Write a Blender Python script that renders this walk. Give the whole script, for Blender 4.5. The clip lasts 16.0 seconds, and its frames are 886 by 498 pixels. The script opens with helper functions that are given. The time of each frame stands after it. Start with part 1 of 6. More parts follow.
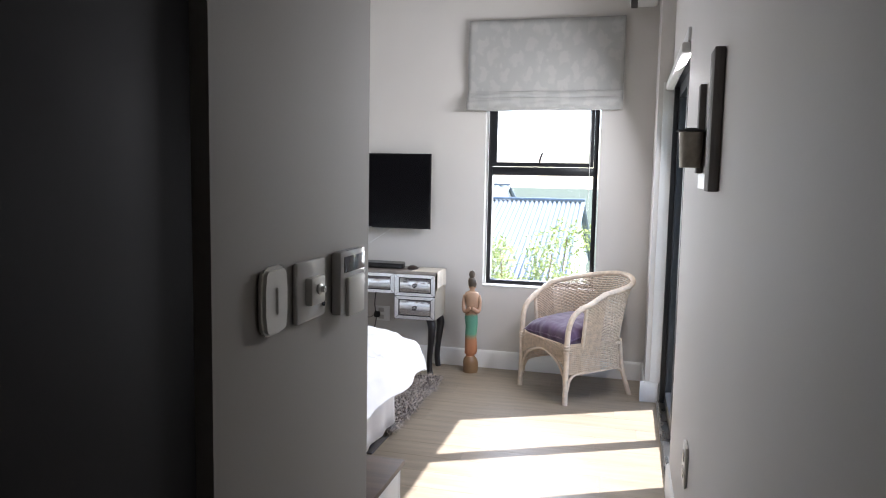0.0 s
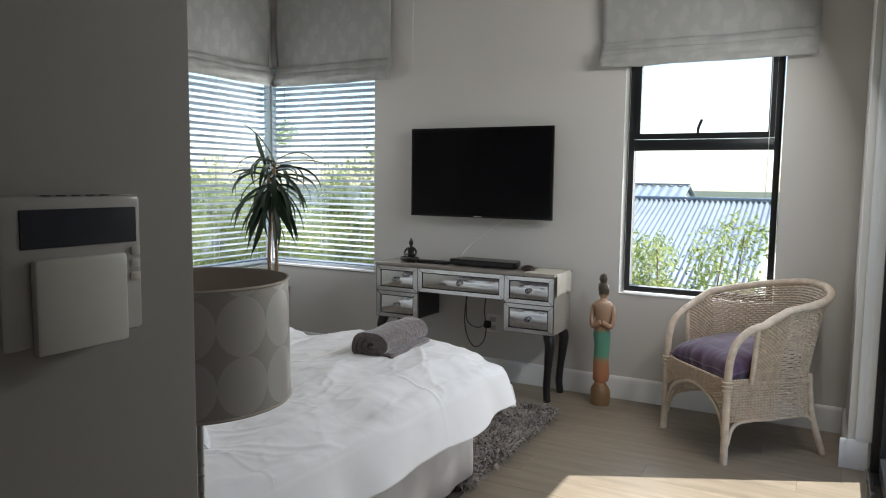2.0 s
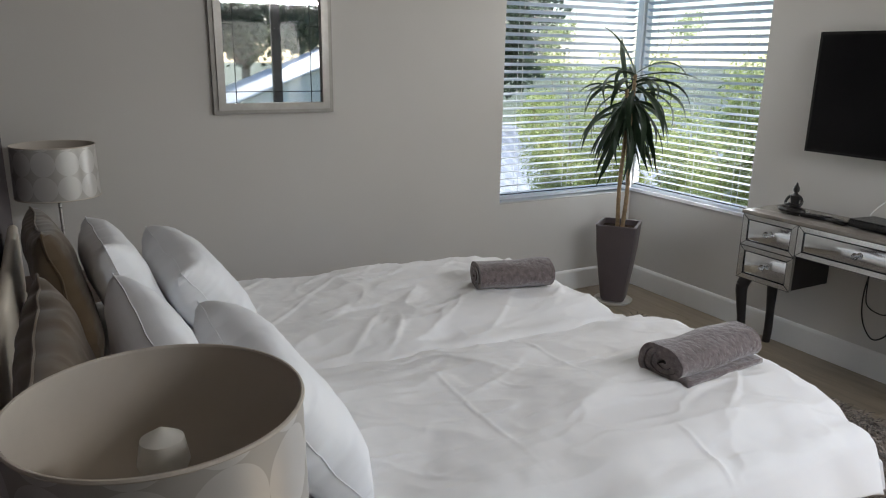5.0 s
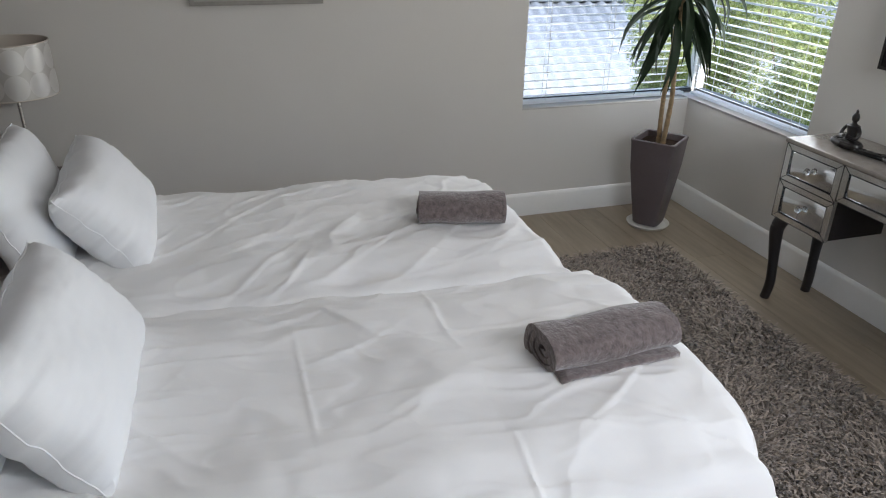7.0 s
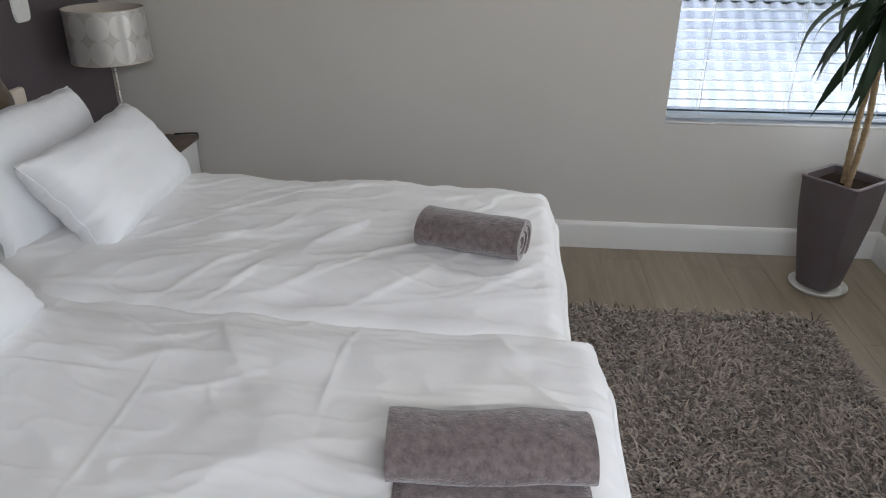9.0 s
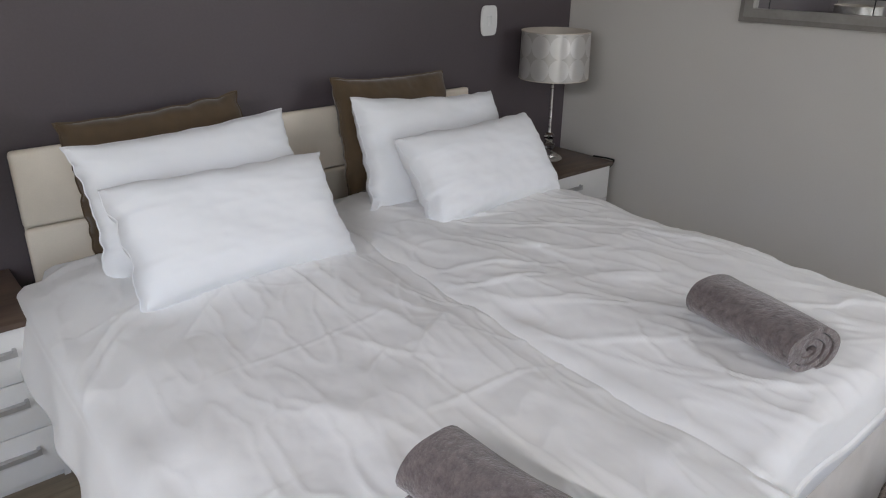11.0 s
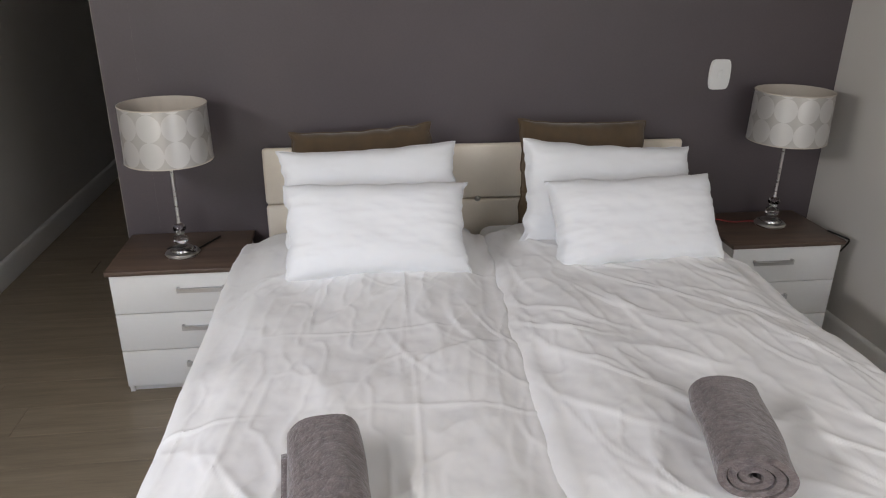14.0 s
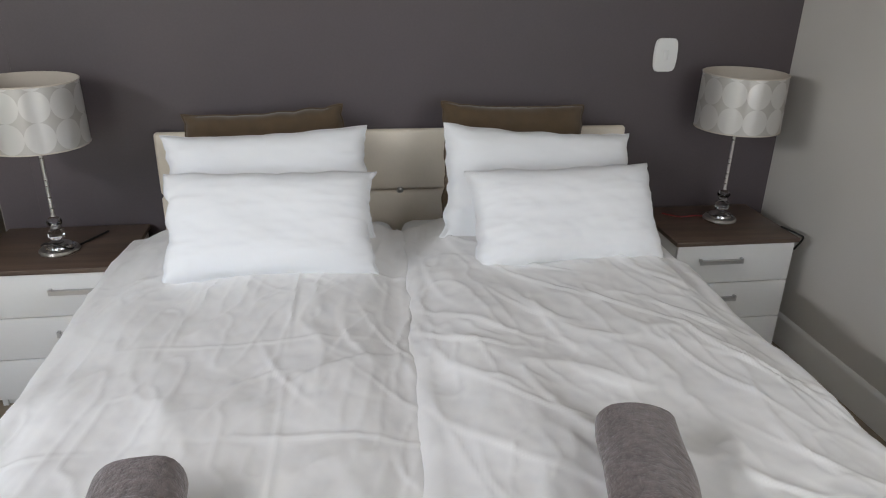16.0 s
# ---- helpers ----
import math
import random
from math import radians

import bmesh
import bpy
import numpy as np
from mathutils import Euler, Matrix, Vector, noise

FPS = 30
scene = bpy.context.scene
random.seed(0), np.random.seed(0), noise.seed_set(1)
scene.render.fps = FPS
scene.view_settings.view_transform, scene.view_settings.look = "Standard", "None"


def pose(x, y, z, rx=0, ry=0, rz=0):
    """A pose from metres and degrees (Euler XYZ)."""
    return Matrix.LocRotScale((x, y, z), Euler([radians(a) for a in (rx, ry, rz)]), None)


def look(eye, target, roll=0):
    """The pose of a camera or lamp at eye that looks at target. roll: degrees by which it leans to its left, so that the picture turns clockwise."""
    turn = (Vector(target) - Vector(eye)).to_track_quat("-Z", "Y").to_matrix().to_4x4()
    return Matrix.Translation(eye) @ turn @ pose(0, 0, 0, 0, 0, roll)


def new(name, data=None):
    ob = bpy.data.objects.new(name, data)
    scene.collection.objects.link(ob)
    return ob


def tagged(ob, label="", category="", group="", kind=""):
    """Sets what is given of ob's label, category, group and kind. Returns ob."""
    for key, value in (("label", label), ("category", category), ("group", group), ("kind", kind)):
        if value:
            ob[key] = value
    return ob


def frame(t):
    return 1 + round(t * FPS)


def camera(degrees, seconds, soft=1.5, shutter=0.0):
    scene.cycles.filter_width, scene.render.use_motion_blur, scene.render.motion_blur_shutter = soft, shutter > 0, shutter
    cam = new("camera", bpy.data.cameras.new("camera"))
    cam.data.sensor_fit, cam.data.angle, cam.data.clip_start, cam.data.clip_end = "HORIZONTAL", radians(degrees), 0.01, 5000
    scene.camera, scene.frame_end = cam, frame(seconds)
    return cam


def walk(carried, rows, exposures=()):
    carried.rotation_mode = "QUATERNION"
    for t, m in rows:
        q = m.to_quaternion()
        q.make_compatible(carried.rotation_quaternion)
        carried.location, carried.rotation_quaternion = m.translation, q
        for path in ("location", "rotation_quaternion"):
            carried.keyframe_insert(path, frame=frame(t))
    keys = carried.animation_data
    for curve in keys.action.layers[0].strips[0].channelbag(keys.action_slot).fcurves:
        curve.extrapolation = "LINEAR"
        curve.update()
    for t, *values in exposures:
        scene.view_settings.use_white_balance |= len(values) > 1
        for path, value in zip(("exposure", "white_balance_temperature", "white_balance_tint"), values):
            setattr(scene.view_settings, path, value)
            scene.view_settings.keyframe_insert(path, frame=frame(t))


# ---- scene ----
cam = camera(63.5, 16.0, 1.1)
PATH = [
    (0, (0.357, -0.186, 1.481), (-0.139, 1.741, 1.282), 1.1),
    (0.5, (0.386, 0.088, 1.462), (-0.187, 1.994, 1.267), 1.1),
    (1, (0.411, 0.423, 1.436), (-0.267, 2.294, 1.24), 0.9),
    (1.5, (0.414, 0.67, 1.382), (-0.367, 2.501, 1.184), 0.9),
    (2, (0.391, 0.961, 1.326), (-0.558, 2.711, 1.131), 0.7),
    (2.5, (0.384, 1.172, 1.304), (-0.748, 2.81, 1.113), 0.5),
    (3, (0.327, 1.325, 1.322), (-0.989, 2.819, 1.131), 0.6),
    (3.5, (0.27, 1.408, 1.381), (-1.184, 2.763, 1.156), 0.5),
    (4, (0.223, 1.511, 1.424), (-1.341, 2.725, 1.139), 0.5),
    (4.5, (0.197, 1.636, 1.466), (-1.441, 2.713, 1.07), 0.6),
    (6.8, (0.204, 2.481, 1.661), (-1.522, 3.028, 0.813), 0.8),
    (7, (0.167, 2.581, 1.652), (-1.552, 3.126, 0.789), 0.9),
    (7.5, (0.107, 2.851, 1.63), (-1.626, 3.303, 0.741), 0.9),
    (8, (0.020, 3.080, 1.606), (-1.737, 3.407, 0.705), 0.9),
    (8.2, (-0.018, 3.190, 1.606), (-1.782, 3.434, 0.702), 0.8),
    (10.3, (-0.455, 3.767, 1.443), (-2.018, 2.807, 0.645), 0.7),
    (10.5, (-0.483, 3.866, 1.458), (-1.959, 2.776, 0.663), 0.9),
    (11, (-0.546, 4.034, 1.477), (-1.746, 2.632, 0.707), 0.7),
    (11.5, (-0.613, 4.139, 1.503), (-1.473, 2.496, 0.753), 0.2),
    (12, (-0.796, 4.132, 1.494), (-1.409, 2.375, 0.762), 0.1),
    (12.5, (-1.048, 4.231, 1.451), (-1.483, 2.416, 0.731), 0.0),
    (13, (-1.217, 4.389, 1.497), (-1.483, 2.546, 0.769), 0.1),
    (13.5, (-1.268, 4.513, 1.566), (-1.5, 2.669, 0.828), 0.2),
    (14, (-1.27, 4.612, 1.661), (-1.513, 2.778, 0.902), 0.5),
    (14.5, (-1.299, 4.64, 1.697), (-1.555, 2.816, 0.918), 0.7),
    (15, (-1.329, 4.625, 1.696), (-1.605, 2.806, 0.91), 0.9),
    (15.5, (-1.39, 4.516, 1.636), (-1.68, 2.699, 0.851), 1.1),
    (16, (-1.552, 4.367, 1.574), (-1.848, 2.55, 0.792), 1.3),
]
EXPOSURES = [
    (0.0, 2.0, 6050, 14), (1.0, 1.55, 6100, 13), (2.0, 1.1, 6350, 8), (2.5, 0.98, 6500, 6), (3.0, 1.05, 6850, 9), (3.5, 1.12, 6950, 12), (4.5, 1.15, 6550, 10), (7.0, 1.28, 6350, 10),
    (8.0, 1.30, 6350, 10), (10.5, 1.26, 6300, 12), (12.5, 1.28, 6600, 13), (14.0, 1.42, 6600, 13), (16.0, 1.45, 6450, 10)]
walk(cam, [(t, look(eye, target, roll)) for t, eye, target, roll in PATH], EXPOSURES)

# ---- world, sun, exposure ----
SUN_AZ, SUN_EL = math.atan2(0.50, 1.0), radians(53)
world = bpy.data.worlds.new("sky")
scene.world = world
world.use_nodes = True
wn = world.node_tree.nodes
sky = wn.new("ShaderNodeTexSky")
sky.sky_type, sky.sun_disc = "NISHITA", False
sky.sun_elevation, sky.sun_rotation = SUN_EL, math.pi / 2 - SUN_AZ
sky.air_density, sky.dust_density, sky.ozone_density = 1.0, 0.4, 1.2
wn["Background"].inputs[1].default_value = 0.15
world.node_tree.links.new(sky.outputs[0], wn["Background"].inputs[0])
sun_data = bpy.data.lights.new("sun", "SUN")
sun_data.energy, sun_data.angle, sun_data.color = 5.0, radians(0.55), (1.0, 0.99, 0.97)
sun = new("sun", sun_data)
sun.matrix_world = look((8 * math.cos(SUN_AZ), 8 * math.sin(SUN_AZ), 8 * math.tan(SUN_EL)), (0, 0, 0))


def opening_light(name, at, towards, w, h, power):
    """Sky light entering by an opening."""
    d = bpy.data.lights.new(name, "AREA")
    d.shape, d.size, d.size_y, d.energy, d.color = "RECTANGLE", w, h, power, (1.0, 0.985, 0.968)
    ob = new(name, d)
    ob.matrix_world = look(at, towards)
    return ob


opening_light("door_daylight", (0.553, 4.02, 2.03), (-2.3, 3.5, 0.85), 1.30, 0.02, 11.5)
opening_light("window_daylight", (-0.29, 5.50, 1.35), (-0.35, 3.0, 1.2), 0.76, 1.35, 5.5)
opening_light("corner_daylight", (-2.98, 5.266, 1.35), (-2.9, 3.0, 1.0), 0.93, 1.30, 7.5)
opening_light("corner_side_daylight", (-3.466, 4.69, 1.35), (-1.0, 4.5, 1.0), 1.05, 1.30, 4.2)

# ---- materials ----


def mat(name, color, rough=0.6, metal=0.0, vary=0.12, scale=6.0, grain=60.0, bump=0.15, depth=0.002, stretch=(1, 1, 1), per_object=0.0, sheen=0.0, spec=0.5, coat=0.0):
    """A surface with colour variation at two scales and fine relief, in object space at real size."""
    m = bpy.data.materials.new(name)
    m.use_nodes = True
    n, l = m.node_tree.nodes, m.node_tree.links
    b = n["Principled BSDF"]
    tc = n.new("ShaderNodeTexCoord")
    mp = n.new("ShaderNodeMapping")
    mp.inputs["Scale"].default_value = stretch
    l.new(tc.outputs["Object"], mp.inputs[0])
    big, fine = n.new("ShaderNodeTexNoise"), n.new("ShaderNodeTexNoise")
    big.inputs["Scale"].default_value, big.inputs["Detail"].default_value = scale, 5
    fine.inputs["Scale"].default_value, fine.inputs["Detail"].default_value = grain, 3
    l.new(mp.outputs[0], big.inputs[0])
    l.new(mp.outputs[0], fine.inputs[0])
    mix = n.new("ShaderNodeMath")
    mix.operation = "MULTIPLY_ADD"
    l.new(fine.outputs["Fac"], mix.inputs[0])
    mix.inputs[1].default_value = 0.4
    l.new(big.outputs["Fac"], mix.inputs[2])
    ramp = n.new("ShaderNodeValToRGB")
    lo, hi = [c * (1 - vary) for c in color], [min(1, c * (1 + vary)) for c in color]
    ramp.color_ramp.elements[0].position, ramp.color_ramp.elements[1].position = 0.45, 0.95
    ramp.color_ramp.elements[0].color, ramp.color_ramp.elements[1].color = (*lo, 1), (*hi, 1)
    l.new(mix.outputs[0], ramp.inputs[0])
    last = ramp.outputs[0]
    if per_object:
        info, hsv = n.new("ShaderNodeObjectInfo"), n.new("ShaderNodeHueSaturation")
        mr = n.new("ShaderNodeMapRange")
        mr.inputs["To Min"].default_value, mr.inputs["To Max"].default_value = 1 - per_object, 1 + per_object
        l.new(info.outputs["Random"], mr.inputs["Value"])
        shift = n.new("ShaderNodeVectorMath")
        shift.operation = "SCALE"
        shift.inputs[0].default_value = (31.0, 57.0, 0.0)
        l.new(info.outputs["Random"], shift.inputs["Scale"])
        l.new(shift.outputs[0], mp.inputs["Location"])
        l.new(mr.outputs[0], hsv.inputs["Value"])
        l.new(last, hsv.inputs["Color"])
        last = hsv.outputs[0]
    l.new(last, b.inputs["Base Color"])
    rr = n.new("ShaderNodeMapRange")
    rr.inputs["To Min"].default_value, rr.inputs["To Max"].default_value = max(0.02, rough * 0.88), min(1, rough * 1.1)
    l.new(big.outputs["Fac"], rr.inputs["Value"])
    l.new(rr.outputs[0], b.inputs["Roughness"])
    b.inputs["Metallic"].default_value = metal
    b.inputs["Specular IOR Level"].default_value = spec
    b.inputs["Coat Weight"].default_value = coat
    if sheen:
        b.inputs["Sheen Weight"].default_value = sheen
    if bump:
        bp = n.new("ShaderNodeBump")
        bp.inputs["Strength"].default_value, bp.inputs["Distance"].default_value = bump, depth
        l.new(mix.outputs[0], bp.inputs["Height"])
        l.new(bp.outputs[0], b.inputs["Normal"])
    return m


def pane_glass(name, gloss=0.06):
    m = bpy.data.materials.new(name)
    m.use_nodes = True
    n, l = m.node_tree.nodes, m.node_tree.links
    out = n["Material Output"]
    n.remove(n["Principled BSDF"])
    t, g, mx, fr = n.new("ShaderNodeBsdfTransparent"), n.new("ShaderNodeBsdfGlossy"), n.new("ShaderNodeMixShader"), n.new("ShaderNodeLayerWeight")
    g.inputs["Roughness"].default_value = 0.01
    pw, ma = n.new("ShaderNodeMath"), n.new("ShaderNodeMath")
    pw.operation, ma.operation = "POWER", "MULTIPLY_ADD"
    fr.inputs["Blend"].default_value = 0.5
    l.new(fr.outputs["Facing"], pw.inputs[0])
    pw.inputs[1].default_value = 4.0
    l.new(pw.outputs[0], ma.inputs[0])
    ma.inputs[1].default_value, ma.inputs[2].default_value = 0.55, gloss * 0.5
    l.new(ma.outputs[0], mx.inputs[0])
    l.new(t.outputs[0], mx.inputs[1])
    l.new(g.outputs[0], mx.inputs[2])
    l.new(mx.outputs[0], out.inputs[0])
    return m


# Same finish as the white walls, set darker for the passage end.
TAUPE = mat("taupe_wall", (0.262, 0.244, 0.224), 0.75, vary=0.03, scale=1.5, grain=140, bump=0.12, depth=0.0015)
WALL = mat("warm_white_paint", (0.61, 0.588, 0.557), 0.75, vary=0.03, scale=1.5, grain=140, bump=0.12, depth=0.0015)
ACCENT = mat("plum_grey_paint", (0.082, 0.067, 0.074), 0.55, vary=0.10, scale=2.2, grain=110, bump=0.25, depth=0.0015)
CEIL = mat("ceiling_paint", (0.74, 0.73, 0.71), 0.85, vary=0.03, scale=1.5)
# Dark colour carries the side room's lack of light.
DARKWALL = mat("unlit_shade_tone", (0.07, 0.066, 0.064), 0.8, vary=0.05, scale=1.5)
TRIM = mat("white_gloss_paint", (0.76, 0.75, 0.73), 0.38, vary=0.03, scale=4, grain=90, bump=0.05)
PLANK = mat("greige_oak_plank", (0.235, 0.191, 0.138), 0.36, spec=0.5, vary=0.22, scale=5, grain=26, bump=0.25, depth=0.001, stretch=(0.45, 5.0, 5.0), per_object=0.05)
SUBFLOOR = mat("plank_joint", (0.15, 0.125, 0.10), 0.8)
ALU = mat("black_powder_aluminium", (0.012, 0.013, 0.015), 0.38, vary=0.2, grain=300, bump=0.06)
HANDLE = mat("satin_aluminium", (0.50, 0.50, 0.50), 0.38, 0.75, vary=0.05, grain=150, bump=0.03)
STEEL = mat("brushed_steel", (0.55, 0.54, 0.52), 0.28, 1.0, vary=0.08, grain=150, bump=0.04, stretch=(1, 1, 12))
GLASS = pane_glass("clear_glass")
MIRROR = mat("silver_mirror", (0.86, 0.87, 0.87), 0.021, 1.0, vary=0.015, scale=2.5, bump=0.0)
MIRROR_OLD = mat("desk_mirror_panel", (0.80, 0.83, 0.85), 0.12, 1.0, vary=0.06, scale=7, grain=20, bump=0.10, depth=0.003)
MIRROR_EDGE = mat("bevelled_mirror_strip", (0.84, 0.86, 0.87), 0.22, 1.0, vary=0.12, scale=10, bump=0.1, depth=0.003)
BLACKLINE = mat("dark_seam", (0.015, 0.015, 0.017), 0.5)
BLACKWOOD = mat("black_satin_wood", (0.014, 0.012, 0.013), 0.3, vary=0.25, grain=90, bump=0.08)
DESKSIDE = mat("silver_painted_side", (0.42, 0.39, 0.33), 0.42, 0.35, vary=0.1, scale=8)
DESKTOP = mat("aged_mirror_top", (0.33, 0.30, 0.27), 0.25, 0.35, vary=0.2, scale=9)
COTTON = mat("white_cotton", (0.86, 0.855, 0.85), 0.85, vary=0.02, scale=5, grain=420, bump=0.10, depth=0.0006, sheen=0.15, spec=0.2)


def crumple(m, scale, strength, depth):
    """Fine crushed creases over the weave of a cloth."""
    n, l = m.node_tree.nodes, m.node_tree.links
    b = n["Principled BSDF"]
    tc, rg, bp = n.new("ShaderNodeTexCoord"), n.new("ShaderNodeTexNoise"), n.new("ShaderNodeBump")
    rg.noise_type = "RIDGED_MULTIFRACTAL"
    rg.inputs["Scale"].default_value, rg.inputs["Detail"].default_value, rg.inputs["Roughness"].default_value = scale, 4, 0.35
    rg.inputs["Distortion"].default_value = 0.6
    l.new(tc.outputs["Object"], rg.inputs[0])
    bp.inputs["Strength"].default_value, bp.inputs["Distance"].default_value = strength, depth
    l.new(rg.outputs["Fac"], bp.inputs["Height"])
    old = b.inputs["Normal"].links[0].from_socket
    l.new(old, bp.inputs["Normal"])
    l.new(bp.outputs[0], b.inputs["Normal"])


crumple(COTTON, 3.6, 0.5, 0.009)
PILLOWC = mat("white_percale", (0.83, 0.84, 0.86), 0.8, vary=0.02, scale=5, grain=420, bump=0.08, depth=0.0005, sheen=0.1, spec=0.2)
crumple(PILLOWC, 3.0, 0.07, 0.005)
VALANCE = mat("stone_valance_fabric", (0.63, 0.595, 0.56), 0.9, vary=0.06, scale=12, grain=300, bump=0.2, depth=0.001, sheen=0.2)
BROWNC = mat("brown_cushion_weave", (0.085, 0.055, 0.028), 0.95, vary=0.15, scale=20, grain=350, bump=0.35, depth=0.0015, sheen=0.3)
CREAM = mat("cream_leatherette", (0.74, 0.67, 0.57), 0.4, vary=0.05, scale=9, grain=220, bump=0.15, depth=0.001)
TOWEL = mat("taupe_terry", (0.165, 0.135, 0.132), 1.0, vary=0.38, scale=55, grain=190, bump=1.0, depth=0.006, sheen=0.5, spec=0.1)
PURPLE = mat("plum_velvet", (0.075, 0.035, 0.085), 0.8, vary=0.2, scale=14, grain=200, bump=0.2, sheen=0.5)
RATTAN = mat("pale_rattan", (0.60, 0.49, 0.38), 0.5, vary=0.22, scale=25, grain=160, bump=0.3, depth=0.001)
RATTAN_WEAVE = mat("pale_rattan_weave", (0.58, 0.47, 0.36), 0.55, vary=0.25, scale=40, grain=200, bump=0.3, depth=0.001)
SLAT = mat("white_blind_slat", (0.80, 0.81, 0.82), 0.4, vary=0.03, bump=0.0)


def let_through(m, share, color):
    """Thin cloth or plastic that passes part of the light on its far side."""
    n, l = m.node_tree.nodes, m.node_tree.links
    tr, mx = n.new("ShaderNodeBsdfTranslucent"), n.new("ShaderNodeMixShader")
    tr.inputs[0].default_value = (*color, 1)
    mx.inputs[0].default_value = share
    l.new(n["Principled BSDF"].outputs[0], mx.inputs[1])
    l.new(tr.outputs[0], mx.inputs[2])
    l.new(mx.outputs[0], n["Material Output"].inputs[0])


let_through(SLAT, 0.5, (0.82, 0.86, 0.90))
CORD = mat("white_cord", (0.7, 0.7, 0.68), 0.7)
PLASTIC_W = mat("ivory_plastic", (0.66, 0.645, 0.60), 0.35, vary=0.03, bump=0.03)
PLASTIC_G = mat("pale_grey_plastic", (0.50, 0.49, 0.47), 0.16, vary=0.03, bump=0.03)
LCD = mat("slate_display", (0.03, 0.035, 0.05), 0.12, vary=0.1, bump=0.0)
SCREEN = mat("black_screen", (0.004, 0.004, 0.005), 0.2, spec=0.2, vary=0.1, bump=0.0)
BEZEL = mat("black_plastic", (0.008, 0.008, 0.009), 0.25, vary=0.1, bump=0.03)
WALNUT = mat("brown_wood_laminate", (0.115, 0.078, 0.058), 0.42, vary=0.35, scale=4, grain=24, bump=0.15, depth=0.0008, stretch=(0.5, 5, 5))
LACQUER = mat("white_lacquer", (0.74, 0.74, 0.73), 0.35, vary=0.02, scale=3, bump=0.02)
SHADE_IN = mat("shade_lining", (0.52, 0.47, 0.41), 0.8, vary=0.04, scale=9)
CRYSTAL = bpy.data.materials.new("crystal")
CRYSTAL.use_nodes = True
cb = CRYSTAL.node_tree.nodes["Principled BSDF"]
cb.inputs["Base Color"].default_value, cb.inputs["Roughness"].default_value = (0.95, 0.97, 1, 1), 0.03
cb.inputs["Transmission Weight"].default_value, cb.inputs["IOR"].default_value = 1.0, 1.5
POT = mat("taupe_glazed_pot", (0.105, 0.085, 0.088), 0.45, vary=0.1, scale=8, grain=120, bump=0.08)
SOIL = mat("potting_soil", (0.022, 0.014, 0.010), 1.0, spec=0.05, vary=0.4, grain=90, bump=1.0, depth=0.01)
CANE = mat("dracaena_cane", (0.26, 0.18, 0.10), 0.8, vary=0.3, scale=18, grain=60, bump=0.6, depth=0.003, stretch=(1, 1, 4))
DLEAF = mat("dracaena_leaf", (0.012, 0.026, 0.011), 0.6, spec=0.2, vary=0.35, scale=9, grain=60, bump=0.1)
RUGM = mat("grey_shag_fibre", (0.20, 0.172, 0.162), 0.95, vary=0.35, scale=9, grain=80, bump=0.2, sheen=0.3)
RUGBASE = mat("rug_backing", (0.06, 0.052, 0.047), 1.0, vary=0.3)
FRAME_S = mat("antiqued_silver_frame", (0.27, 0.255, 0.235), 0.45, 0.4, vary=0.15, scale=18, grain=120, bump=0.15)
GREYWOOD = mat("weathered_grey_wood", (0.16, 0.145, 0.135), 0.75, vary=0.3, scale=9, grain=50, bump=0.4, stretch=(4, 4, 0.6))
TIN = mat("aged_zinc", (0.30, 0.27, 0.22), 0.55, 0.6, vary=0.3, scale=18)
BRONZE = mat("dark_bronze_resin", (0.012, 0.010, 0.010), 0.35, vary=0.2)
RUBBER = mat("black_rubber", (0.01, 0.01, 0.01), 0.6)
REDWIRE = mat("red_cable", (0.25, 0.02, 0.02), 0.5)
PLASTER = mat("white_house_wall", (0.72, 0.71, 0.68), 0.85, vary=0.05, scale=1)
ROOFM = mat("blue_grey_corrugated_roof", (0.20, 0.235, 0.27), 0.55, vary=0.12, scale=0.8, grain=12)
ROOFD = mat("slate_blue_roof", (0.20, 0.22, 0.25), 0.6, vary=0.15, scale=0.8, grain=12)
ROOFW = mat("pale_roof_sheet", (0.66, 0.66, 0.66), 0.6, vary=0.08, scale=0.8)
WINDARK = mat("dark_window_pane", (0.03, 0.035, 0.04), 0.12)
BARK = mat("tree_bark", (0.12, 0.09, 0.065), 0.9, vary=0.3, scale=12, bump=0.6, depth=0.01)
LAWN = mat("garden_ground", (0.07, 0.085, 0.05), 0.95, vary=0.35, scale=0.6, grain=6, bump=0.6, depth=0.05)


def leaf_mat(name, c1, c2):
    m = bpy.data.materials.new(name)
    m.use_nodes = True
    n, l = m.node_tree.nodes, m.node_tree.links
    b = n["Principled BSDF"]
    g, r = n.new("ShaderNodeNewGeometry"), n.new("ShaderNodeValToRGB")
    r.color_ramp.elements[0].color, r.color_ramp.elements[1].color = (*c1, 1), (*c2, 1)
    l.new(g.outputs["Random Per Island"], r.inputs[0])
    l.new(r.outputs[0], b.inputs["Base Color"])
    b.inputs["Roughness"].default_value = 0.5
    tr, ad = n.new("ShaderNodeBsdfTranslucent"), n.new("ShaderNodeMixShader")
    l.new(r.outputs[0], tr.inputs[0])
    ad.inputs[0].default_value = 0.5
    l.new(b.outputs[0], ad.inputs[1])
    l.new(tr.outputs[0], ad.inputs[2])
    l.new(ad.outputs[0], n["Material Output"].inputs[0])
    return m


BAMBOO = leaf_mat("bamboo_leaf", (0.20, 0.26, 0.07), (0.56, 0.60, 0.24))
OAKLEAF = leaf_mat("dark_tree_leaf", (0.03, 0.05, 0.03), (0.09, 0.12, 0.07))


